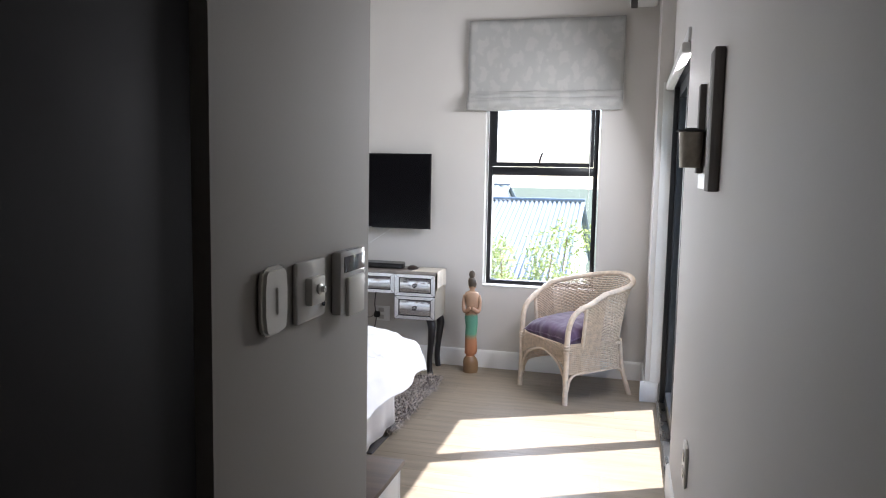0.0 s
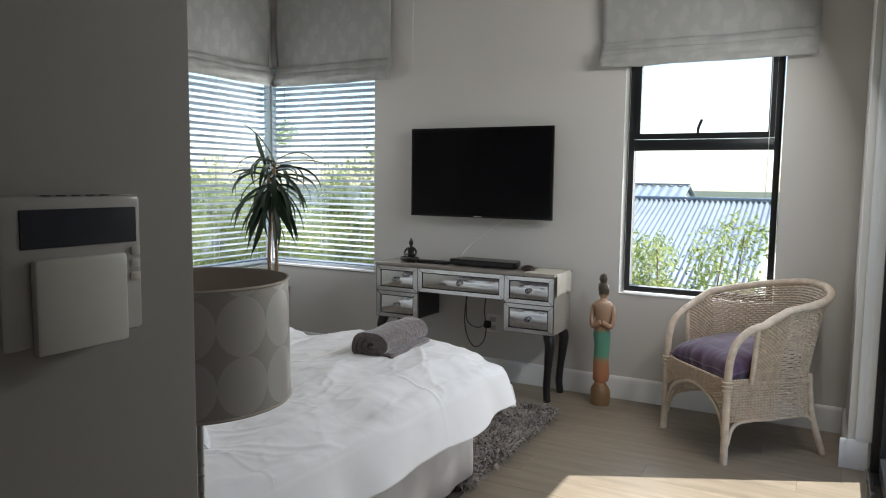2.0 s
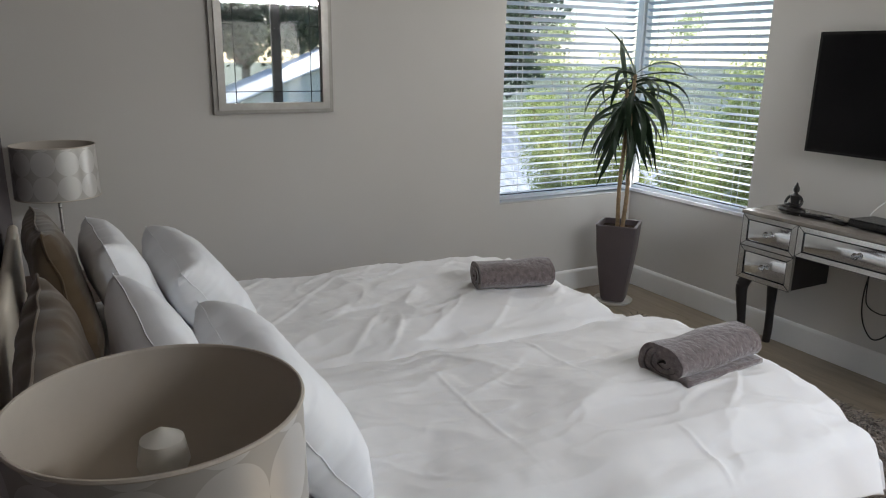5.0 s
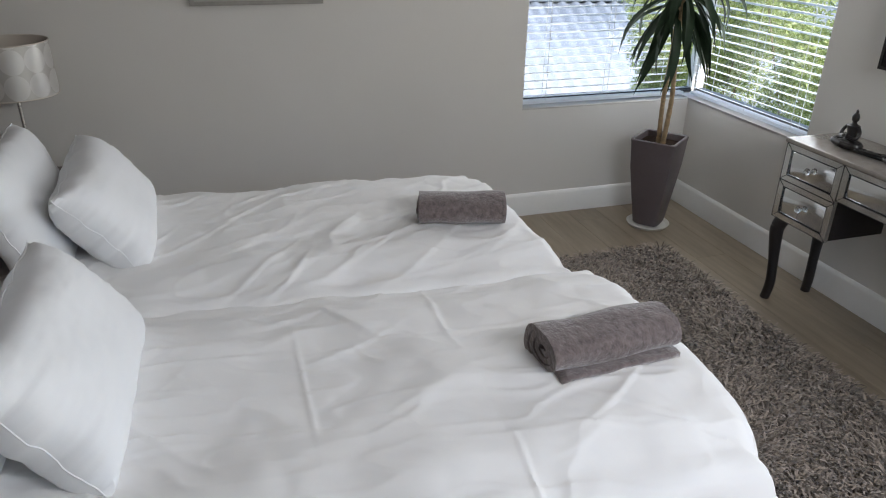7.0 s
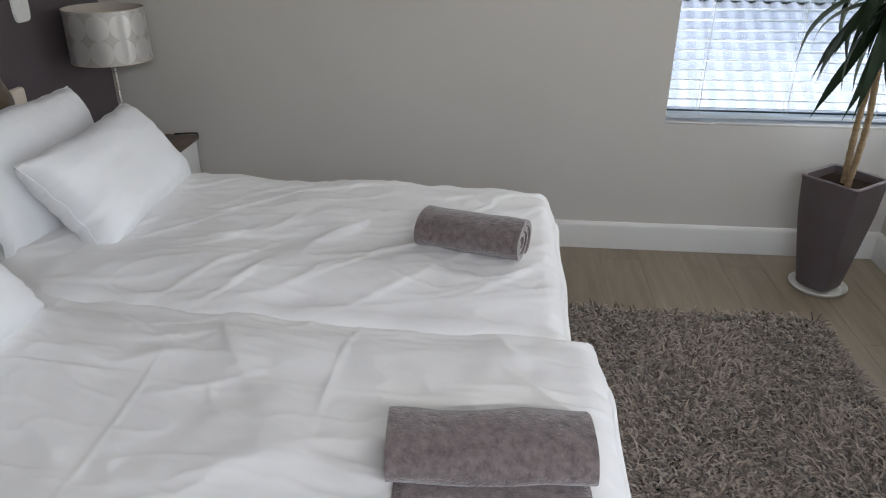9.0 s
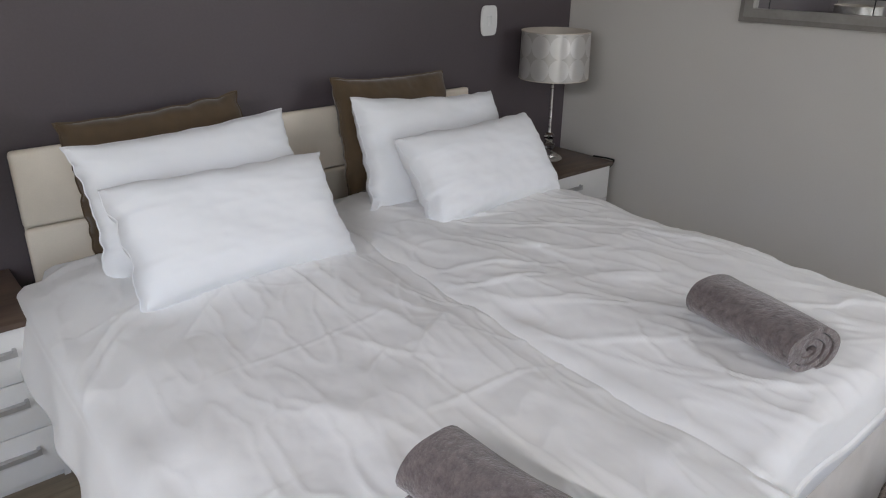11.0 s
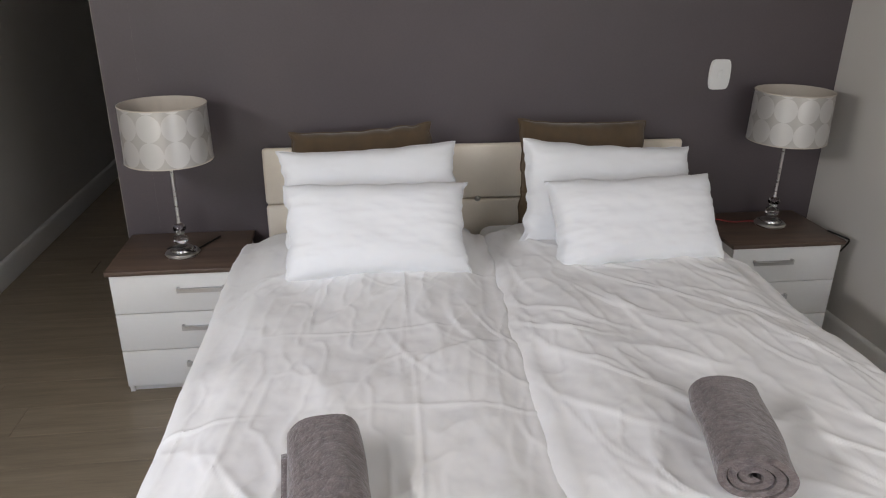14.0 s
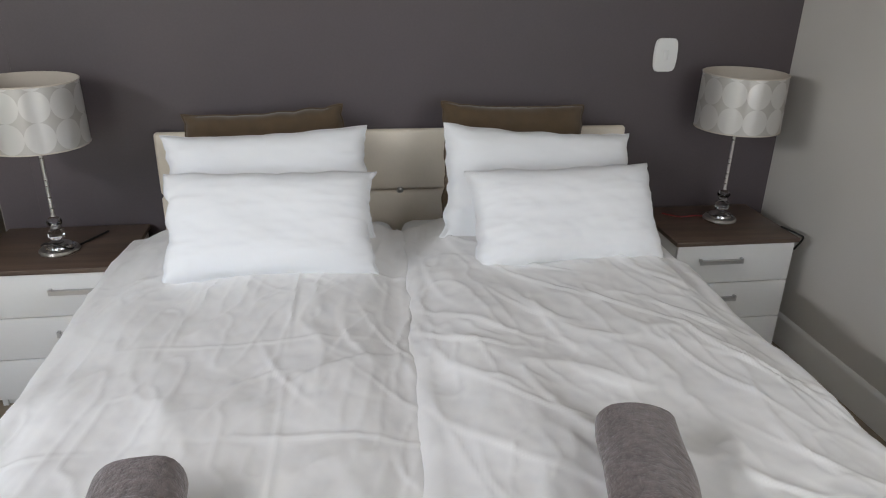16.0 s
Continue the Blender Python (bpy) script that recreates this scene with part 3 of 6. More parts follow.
def duvet_mesh(w, length, drop_l, drop_r, drop_f, seed, slant, folds, skew_l=0.0, skew_r=0.0, sag=0.0):
    """A duvet lying on a mattress: origin at the head, x across, y to the foot, draped over its edges."""
    bm = bmesh.new()
    nx, ny = DUVET_N, 300
    lines = crease_lines(seed, 32 if folds else 46, w, length, slant)
    r, lean = 0.065, 1.30

    def over(e):
        th = min(e / r, lean)
        rest = max(0.0, e - r * lean)
        return r * math.sin(th) + rest * math.cos(lean), -r * (1 - math.cos(th)) - rest * math.sin(lean)

    rows = []
    for j in range(ny + 1):
        row = []
        for i in range(nx + 1):
            s = -drop_l + (w + drop_l + drop_r) * i / nx
            far = length - 0.06 * min(1.0, max(0.0, (s / w - 0.75) / 0.25)) ** 2 if drop_r > 0.15 else length
            t = (far + drop_f) * j / ny
            wob = 0.025 * noise.noise(Vector((s * 2.2, t * 2.2, seed + 7.0)))
            x, y, vx, vy = s, t, 0.0, 0.0
            if s > w:
                h, vx = over((s - w) * (1 + 0.18 * noise.noise(Vector((t * 2.6, seed, 1.0)))))
                x = w + h
            elif s < 0:
                h, vx = over(-s)
                x = -h
            if t > far:
                h, vy = over((t - far) * (1 + 0.22 * noise.noise(Vector((s * 3.4, seed, 4.0)))))
                y = far + h
            z = min(vx, vy) + 0.15 * max(vx, vy)
            top = 1.0 if z > -0.03 else 0.35
            px, py = s + 0.25 * slant * t, t - 0.35 * slant * s
            c = 0.020 * fbm(s * 2.2 + seed, t * 2.0, seed)
            c += 0.0075 * ridge(px * 5.5 + seed + 0.6 * fbm(s * 2, t * 2, 3), py * 1.7, seed * 1.3)
            c += 0.0034 * ridge(px * 13 + seed, py * 3.4 + 0.8 * fbm(s * 3, t * 3, 9), seed * 2.1)
            c += 0.0016 * fbm(s * 16, t * 12, seed, 3)
            warp = 0.5 * noise.noise(Vector((s * 3.0, t * 3.0, seed + 20)))
            c += 0.011 * abs(noise.noise(Vector((px * 3.6 + warp, py * 2.3, seed + 11)))) + 0.006 * abs(noise.noise(Vector((s * 7.5 - t * 2.0, t * 5.5 + warp, seed + 15))))
            for lx, ly, dx, dy, half, wid, high in lines:
                along = ((s - lx) * dx + (t - ly) * dy) / half
                if abs(along) < 1:
                    off = (s - lx) * dy - (t - ly) * dx + 0.05 * along * along + 0.4 * wob
                    if abs(off) < 4 * wid:
                        side = wid * (0.7 if off > 0 else 2.0)
                        c += (0.72 if folds else 1.0) * high * (1 - along * along) ** 2 * math.exp(-(off / side) ** 2)
            if folds:
                pu, pv = s / (w * 0.338), t / (length * 0.235)
                fu, fv = pu - math.floor(pu), pv - math.floor(pv)
                c += 0.005 * math.sqrt(max(0.0, 16 * fu * (1 - fu) * fv * (1 - fv))) * (0.6 + noise.noise(Vector((math.floor(pu) * 3.7, math.floor(pv) * 2.9, seed))))
                for q in (0.26, 0.52):
                    c += 0.0050 * max(0.0, 0.45 + noise.noise(Vector((t * 2.1, q * 9, seed)))) * math.exp(-((s - w * q * 1.3 + wob) / 0.007) ** 2)
                for q in (0.24, 0.47, 0.70):
                    c += 0.0050 * max(0.0, 0.45 + noise.noise(Vector((s * 2.6, q * 9, seed)))) * math.exp(-((t - length * q + wob) / 0.007) ** 2)
            puff = 0.034 * (1 - math.exp(-(max(0.0, min(s, w - s)) / 0.075) ** 2)) if 0 < s < w else 0.0
            if z < -0.03:
                flute = 0.012 * math.sin(15 * (t if vx else s) + 3 * noise.noise(Vector((s * 3, t * 3, seed))))
                if vx and s > w:
                    x += flute * min(1.0, -z * 4)
                elif vx:
                    x -= flute * min(1.0, -z * 4)
                if vy:
                    y += flute * min(1.0, -z * 4)
            q = min(1.0, max(0.0, s / w))
            x += t * (skew_l * (1 - q) + skew_r * q)
            z -= sag * min(1.0, t / length) ** 3 * (1 - q)
            row.append(bm.verts.new((x + wob * 0.3, y + wob * 0.4, z + c * top + puff)))
        rows.append(row)
    for a, b in zip(rows, rows[1:]):
        for i in range(nx):
            bm.faces.new((a[i], a[i + 1], b[i + 1], b[i]))
    return bm


DUVET_N = 200


def thicken(ob, t, offset=-1.0):
    md = ob.modifiers.new("thickness", "SOLIDIFY")
    md.thickness, md.offset = t, offset
    return ob


def pillow_edge(u, v, w, h, seed, pinch):
    """Outline of a sewn cover: drawn in between the corners, slack and rippled along its open ends."""
    x = u * w / 2 * (1 - pinch * (1 - v * v) * abs(u) ** 2)
    y = v * h / 2 * (1 - pinch * (1 - u * u) * abs(v) ** 2)
    x += abs(u) ** 5 * math.copysign(0.026 * noise.noise(Vector((v * 2.3, seed, u))) + 0.006 * noise.noise(Vector((v * 7.0, seed, u))), u)
    y += abs(v) ** 5 * math.copysign(0.016 * noise.noise(Vector((u * 2.6, seed, v + 5))), v)
    return x, y


def pillow_mesh(w, h, t, seed, n=56, crease=1.0, pinch=0.07):
    """A filled cover: two sheets sewn round the edge, with folds running in from the seams and corners."""
    bm = bmesh.new()

    def sheet(sign):
        rows = []
        for j in range(n + 1):
            v = -1 + 2 * j / n
            row = []
            for i in range(n + 1):
                u = -1 + 2 * i / n
                e = max(0.0, (1 - abs(u) ** 3.6) * (1 - abs(v) ** 3.6))
                edge = min(1.0, e * 5)
                k = 0.007 * fbm(u * 1.6 + seed, v * 1.8, sign + seed)
                k += crease * 0.003 * ridge(u * 1.5 + 0.9 * v + seed, v * 1.2 - u * 0.9, sign * 2 + seed)
                k += crease * 0.009 * abs(u) ** 3 * ridge(u * 1.1, v * 4.6 + seed + 0.4 * u, sign + 3)
                k += crease * 0.009 * abs(v) ** 4 * ridge(u * 4.2 + seed, v * 1.0 + 0.5 * u, sign + 7)
                x, y = pillow_edge(u, v, w, h, seed, pinch)
                row.append((x, y, sign * (t / 2 * e ** 0.42 + k * edge) + 0.010 * noise.noise(Vector((u * 2.5, v * 2.5, seed + 9))) * (1 - edge)))
            rows.append(row)
        return rows

    a = [[bm.verts.new(p) for p in row] for row in sheet(1)]
    b = []
    for j, row in enumerate(sheet(-1)):
        b.append([a[j][i] if i in (0, n) or j in (0, n) else bm.verts.new(p) for i, p in enumerate(row)])
    for j in range(n):
        for i in range(n):
            bm.faces.new((a[j][i], a[j][i + 1], a[j + 1][i + 1], a[j + 1][i]))
            bm.faces.new((b[j][i], b[j + 1][i], b[j + 1][i + 1], b[j][i + 1]))
    return bm


def hem_tube(w, h, seed, r, pinch=0.07, n=56):
    pts = []
    for side in range(4):
        for k in range(n):
            q = -1 + 2 * k / n
            u, v = ((q, -1), (1, q), (-q, 1), (-1, -q))[side]
            x, y = pillow_edge(u, v, w, h, seed, pinch)
            pts.append((x, y, 0.010 * noise.noise(Vector((u * 2.5, v * 2.5, seed + 9)))))
    return tube(pts, r, 6, closed=True)


def lean_pose(x, y, z, h, tilt, turn=0.0, roll=0.0):
    """A cushion whose lower edge stands at (x, y, z), leaning back by tilt degrees from upright (front to +y)."""
    return Matrix.Translation((x, y, z)) @ Matrix.Rotation(radians(turn), 4, "Z") @ Matrix.Rotation(radians(90 + tilt), 4, "X") @ Matrix.Rotation(radians(roll), 4, "Z") @ Matrix.Translation((0, h / 2, 0))


# ---- the bed ----
ZB = 0.585
BED_B, BED_A = (-1.785, -0.895), (-2.70, -1.805)


def bed_base(x0, x1, label):
    b = thing("bed", label, "bed", "twin beds pushed together")
    base = part("base", box(x0 + 0.02, 1.69, 0.09, x1 - 0.02, 3.60, 0.36, 0.02), VALANCE, b)
    part("mattress", box(x0 + 0.005, 1.68, 0.36, x1 - 0.005, 3.62, 0.565, 0.05, 4), PILLOWC, b, "white mattress")
    for px in (x0 + 0.10, x1 - 0.10):
        for py in (1.78, 3.50):
            part("castor", lathe([(0.02, 0.0), (0.03, 0.004), (0.03, 0.05), (0.018, 0.055), (0.018, 0.09)], 16), RUBBER, b, "black bed foot", m=Matrix.Translation((px, py, 0)))
    # pleated valance hanging from under the mattress round the foot and the two sides
    bm = bmesh.new()
    path = [(x1, 1.70 + k * 0.02) for k in range(95)] + [(x1 - k * 0.02, 3.61) for k in range(int((x1 - x0) / 0.02))] + [(x0, 3.60 - k * 0.02) for k in range(95)]
    low, high = [], []
    for k, (px, py) in enumerate(path):
        wv = 0.007 * math.sin(k * 0.55) + 0.006 * noise.noise(Vector((k * 0.13, x0, 0)))
        ox, oy = (1, 0) if k < 95 else ((0, 1) if k < len(path) - 95 else (-1, 0))
        high.append(bm.verts.new((px + 0.004 * ox, py + 0.004 * oy, 0.40)))
        low.append(bm.verts.new((px + ox * (0.012 + wv), py + oy * (0.012 + wv), 0.085 + 0.006 * noise.noise(Vector((k * 0.2, 1, x0))))))
    for k in range(len(path) - 1):
        bm.faces.new((low[k], low[k + 1], high[k + 1], high[k]))
    thicken(part("valance", bm, VALANCE, b, "stone-coloured pleated bed valance"), 0.004)
    return b


bed_base(*BED_B, "single bed with stone valance, pushed beside another")
bed_base(*BED_A, "single bed with stone valance beside the wall")


def duvet(label, m, *shape):
    d = thing("duvet", label, "duvet", "duvets on the beds", m=m)
    bm = duvet_mesh(*shape)
    bm.verts.ensure_lookup_table()
    foot = [v.co + Vector((0, 0.002, -0.006)) for v in bm.verts[-DUVET_N - 1:]]
    thicken(part("cover", bm, COTTON, d), 0.022)
    part("hem", tube(foot[4:-4], 0.007, 6), COTTON, d)
    return d


duvet("rumpled white cotton duvet with ironed folds on the bed", Matrix.Translation((-1.778, 1.85, ZB - 0.012)), 0.914, 1.79, 0.10, 0.22, 0.12, 2.0, -0.5, True, 0.066, 0.028)
duvet("creased white cotton duvet on the bed by the wall", Matrix.Translation((BED_A[0], 1.85, ZB - 0.001)), 0.855, 1.72, 0.26, 0.10, 0.13, 11.0, 1.0, False, 0.0, 0.066, 0.035)

hb = thing("headboard", "cream leatherette headboard with a centre button", "headboard")
part("backing", box(-2.735, YH + 0.017, 0.12, -0.905, YH + 0.022, 0.895, 0.004), CREAM, hb)
part("upper_pad", box(-2.74, YH + 0.017, 0.668, -0.90, YH + 0.050, 0.912, 0.014, 3), CREAM, hb)
part("lower_pad", box(-2.74, YH + 0.0175, 0.30, -0.90, YH + 0.050, 0.664, 0.014, 3), CREAM, hb)
part("button", lathe([(0.0005, 0.0), (0.012, 0.0), (0.014, 0.004), (0.010, 0.010), (0.0005, 0.013)], 20, False), STEEL, hb, "small metal button", m=pose(-1.816, YH + 0.044, 0.666, -90))

PILLOWS = [
    ("white pillow leaning on the headboard", 0.68, 0.40, 0.17, -1.352, 2.035, 0.60, 20, 2, -2.0, 3.1),
    ("plump white pillow propped against another pillow", 0.66, 0.348, 0.205, -1.350, 2.285, 0.60, 37, 0, 0.5, 5.7),
    ("white pillow tilted against the headboard", 0.71, 0.44, 0.17, -2.277, 2.03, 0.55, 21, 3, 4.5, 8.3),
    ("plump white pillow in front of the other", 0.66, 0.345, 0.21, -2.330, 2.28, 0.595, 37, 2, -0.5, 12.9),
]
for label, w, h, t, x, y, z, tilt, turn, roll, seed in PILLOWS:
    p = thing("pillow", label, "pillow", "white pillows on the beds", m=lean_pose(x, y, z, h, tilt, turn, roll))
    part("cover", pillow_mesh(w, h, t, seed, crease=0.42), PILLOWC, p)
    part("seam", hem_tube(w, h, seed, 0.0018), PILLOWC, p)
for label, x, z, tilt, turn, roll, seed in (("brown woven cushion behind white pillows", -1.33, 0.585, 13, -2, -3, 21.0), ("squarish brown cushion against the headboard", -2.24, 0.600, 13, 4, 2, 25.0)):
    p = thing("cushion", label, "cushion", "brown cushions on the beds", m=lean_pose(x, 1.81, z, 0.43, tilt, turn, roll))
    part("cover", pillow_mesh(0.56, 0.43, 0.13, seed, crease=0.5, pinch=0.05), BROWNC, p)
    part("piping", hem_tube(0.56, 0.43, seed, 0.004, 0.05), BROWNC, p)


def towel(label, x, y, z, turn, length, a, b, seed, flap):
    """A rolled towel: a flattened spiral of thick cloth, lying along y."""
    bm = bmesh.new()
    n, m = 90, 26
    turns, th = 3.1, 0.0135
    outer, inner = [], []
    for j in range(m + 1):
        yy = -length / 2 + length * j / m
        ro, ri = [], []
        for i in range(n + 1):
            q = i / n
            ang = -2 * math.pi * turns * (1 - q) - 1.9
            f = 0.22 + 0.78 * q
            wob = 1 + 0.11 * noise.noise(Vector((math.cos(ang) * 1.5, yy * 8 + seed, math.sin(ang) * 1.5)))
            skew = 0.012 * (1 - q) * (1 if seed > 5 else -1)
            ro.append(bm.verts.new((a * f * wob * math.cos(ang), yy + skew, b + b * f * wob * math.sin(ang))))
            fi = f - th / b
            ri.append(bm.verts.new((a * fi * wob * math.cos(ang), yy + skew, b + b * fi * wob * math.sin(ang))))
        outer.append(ro)
        inner.append(ri)
    for rows in (outer, inner):
        for p, q in zip(rows, rows[1:]):
            for i in range(n):
                bm.faces.new((p[i], p[i + 1], q[i + 1], q[i]))
    for j in (0, m):
        for i in range(n):
            bm.faces.new((outer[j][i], outer[j][i + 1], inner[j][i + 1], inner[j][i]))
    for j in range(m):
        bm.faces.new((outer[j][n], outer[j + 1][n], inner[j + 1][n], inner[j][n]))
    tw = thing("rolled_towel", label, "towel", "rolled towels on the beds", m=Matrix.Translation((x, y, ZB + z)) @ Matrix.Rotation(radians(turn), 4, "Z"))
    part("roll", bm, TOWEL, tw)
    if flap:
        f = bmesh.new()
        rows = []
        for j in range(15):
            yy = -length * 0.46 + length * 0.94 * j / 14
            rows.append([f.verts.new((a * 0.25 + k * 0.0098, yy, 0.026 + 0.004 * noise.noise(Vector((yy * 9, k, seed))))) for k in range(8)])
        for p, q in zip(rows, rows[1:]):
            for k in range(7):
                f.faces.new((p[k], p[k + 1], q[k + 1], q[k]))
        thicken(part("loose_end", f, TOWEL, tw, "folded loose towel end"), 0.014, 0)
    return tw


towel("taupe terry towel rolled up on the bed", -2.106, 3.372, 0.017, -15, 0.31, 0.094, 0.064, 3.0, False)
towel("grey terry towel roll with a loose end", -1.192, 3.445, 0.019, 4, 0.365, 0.092, 0.062, 9.0, True)

# ---- nightstands and lamps ----


def nightstand(hx):
    s = thing("nightstand", "white nightstand with brown wood top, three drawers", "nightstand", "nightstands beside the bed")
    for x in (-0.245, 0.227):
        part("side_panel", box(x, 0.0, 0.0, x + 0.018, 0.375, 0.525, 0.001), LACQUER, s)
    part("back_panel", box(-0.227, 0.0, 0.03, 0.227, 0.012, 0.525), LACQUER, s)
    part("bottom_panel", box(-0.227, 0.012, 0.03, 0.227, 0.370, 0.035), LACQUER, s)
    part("plinth", box(-0.227, 0.345, 0.0, 0.227, 0.362, 0.030), LACQUER, s)
    part("top_rail", box(-0.227, 0.012, 0.507, 0.227, 0.36, 0.525), LACQUER, s)
    part("top", box(-0.256, 0.0, 0.527, 0.256, 0.405, 0.545, 0.002), WALNUT, s, "brown wood-grain top")
    for k in range(3):
        z0 = 0.036 + k * 0.1635
        dr = part("drawer", box(-0.2445, 0.377, z0, 0.2445, 0.394, z0 + 0.160, 0.002), LACQUER, s)
        part("handle", boxes([(hx - 0.09, 0.395, z0 + 0.095, hx + 0.09, 0.411, z0 + 0.101), (hx - 0.09, 0.405, z0 + 0.086, hx + 0.09, 0.411, z0 + 0.095), (hx - 0.09, 0.394, z0 + 0.101, hx - 0.08, 0.411, z0 + 0.107), (hx + 0.08, 0.394, z0 + 0.101, hx + 0.09, 0.411, z0 + 0.107)]), HANDLE, dr, "satin aluminium bar handle")
    return s


ns = nightstand(-0.09)
ns.matrix_basis = Matrix.Translation((-0.582, YH + 0.017, 0))
nightstand(0.06).matrix_basis = Matrix.Translation((-3.098, YH + 0.017, 0))


def shade_fabric():
    """Silvery shade cloth printed with rows of large discs."""
    m = mat("silver_disc_print", (0.50, 0.47, 0.43), 0.45, vary=0.05, scale=12, grain=260, bump=0.1, depth=0.0006, spec=0.6)
    n, l = m.node_tree.nodes, m.node_tree.links
    b = n["Principled BSDF"]
    tc, sep = n.new("ShaderNodeTexCoord"), n.new("ShaderNodeSeparateXYZ")
    l.new(tc.outputs["Object"], sep.inputs[0])

    def op(kind, a, c=None, v=None):
        k = n.new("ShaderNodeMath")
        k.operation = kind
        l.new(a, k.inputs[0])
        if c is not None:
            l.new(c, k.inputs[1])
        elif v is not None:
            k.inputs[1].default_value = v
        return k.outputs[0]

    ang = op("MULTIPLY", op("ARCTAN2", sep.outputs[1], sep.outputs[0]), v=11 / (2 * math.pi))
    zz = op("MULTIPLY", sep.outputs[2], v=1 / 0.098)
    u = op("SUBTRACT", op("FRACT", ang), v=0.5)
    v = op("SUBTRACT", op("FRACT", zz), v=0.5)
    dist = op("SQRT", op("ADD", op("MULTIPLY", u, u), op("MULTIPLY", v, v)))
    inside = op("LESS_THAN", dist, v=0.5)
    mx = n.new("ShaderNodeMix")
    mx.data_type = "RGBA"
    l.new(inside, mx.inputs[0])
    mx.inputs[6].default_value, mx.inputs[7].default_value = (0.455, 0.435, 0.41, 1), (0.58, 0.565, 0.545, 1)
    b.inputs["Metallic"].default_value = 0.5
    l.new(mx.outputs[2], b.inputs["Base Color"])
    rg = n.new("ShaderNodeMapRange")
    rg.inputs["To Min"].default_value, rg.inputs["To Max"].default_value = 0.47, 0.32
    l.new(inside, rg.inputs["Value"])
    l.new(rg.outputs[0], b.inputs["Roughness"])
    return m


SHADE = shade_fabric()


def table_lamp(cable):
    s = thing("table_lamp", "table lamp with silver disc-print drum shade, crystal base", "lamp", "lamps on the nightstands")
    part("foot", lathe([(0.066, 0.0), (0.068, 0.006), (0.062, 0.014), (0.046, 0.018), (0.044, 0.026), (0.030, 0.030), (0.016, 0.040)], 36), STEEL, s, "brushed metal foot")
    part("crystal", lathe([(0.012, 0.040), (0.027, 0.050), (0.030, 0.062), (0.026, 0.076), (0.012, 0.085)], 10), CRYSTAL, s, "faceted glass ball")
    part("collar", lathe([(0.014, 0.085), (0.018, 0.089), (0.014, 0.094)], 20), STEEL, s)
    part("crystal", lathe([(0.012, 0.094), (0.024, 0.103), (0.026, 0.112), (0.021, 0.122), (0.010, 0.130)], 10), CRYSTAL, s, "faceted glass ball")
    part("stem", lathe([(0.008, 0.130), (0.006, 0.138), (0.006, 0.42), (0.014, 0.425), (0.014, 0.47)], 16), STEEL, s, "slim chrome stem")
    R, z0, z1 = 0.157, 0.390, 0.599
    sh = part("shade", lathe([(R + 0.004, z0), (R + 0.004, z0 + 0.003), (R, z1 - 0.003), (R, z1)], 64, False), SHADE, s, "silver drum shade printed with large discs")
    part("lining", lathe([(R - 0.003, z1), (R - 0.002, z1 - 0.1), (R + 0.001, z0)], 64, False), SHADE_IN, sh)
    for z in (z0, z1):
        part("rim", tube([((R - 0.0 if z == z1 else R + 0.003) * math.cos(2 * math.pi * k / 64), (R if z == z1 else R + 0.003) * math.sin(2 * math.pi * k / 64), z) for k in range(64)], 0.0028, 6, closed=True), SHADE_IN, sh)
    bm = tube([(0.0, 0.0, 0.47), (R - 0.002, 0.0, 0.47)], 0.002, 6)
    for a in (2.094, 4.189):
        tube([(0.0, 0.0, 0.47), ((R - 0.002) * math.cos(a), (R - 0.002) * math.sin(a), 0.47)], 0.002, 6, bm)
    part("spider", bm, STEEL, sh)
    part("bulb", lathe([(0.013, 0.47), (0.015, 0.49), (0.029, 0.525), (0.024, 0.553), (0.003, 0.566)], 20), PLASTIC_W, s, "white lamp bulb")
    if cable:
        part("cable", tube(curve_pts(cable, 8), 0.0035, 6), RUBBER, s, "black lamp cable")
    return s


table_lamp([(0.05, 0.02, 0.030), (0.02, 0.055, 0.050), (-0.03, 0.07, 0.045), (-0.05, 0.03, 0.018), (-0.06, -0.05, 0.004), (-0.12, -0.17, 0.004)]).matrix_basis = Matrix.Translation((-0.584, 1.852, 0.546))
table_lamp(None).matrix_basis = Matrix.Translation((-3.135, 1.785, 0.546))
solid("cable", tube(curve_pts([(-3.11, 1.76, 0.550), (-3.05, 1.74, 0.549), (-2.98, 1.745, 0.549), (-2.92, 1.70, 0.549)], 8), 0.003, 6), REDWIRE, "thin red cable on the nightstand top", "cable")
solid("cable", tube(curve_pts([(-3.342, 1.90, 0.550), (-3.362, 1.985, 0.550), (-3.380, 1.995, 0.535), (-3.385, 1.95, 0.47)], 8), 0.004, 6), RUBBER, "black cable over the nightstand edge", "cable")


def plate(name, label, category, m, w, h, rocker):
    p = thing(name, label, category, m=m)
    part("plate", box(-w / 2, 0.001, -h / 2, w / 2, 0.010, h / 2, 0.004), PLASTIC_W, p)
    for r in rocker:
        part("rocker", box(r[0], 0.009, r[1], r[2], 0.014, r[3], 0.002), PLASTIC_W, p)
    return p


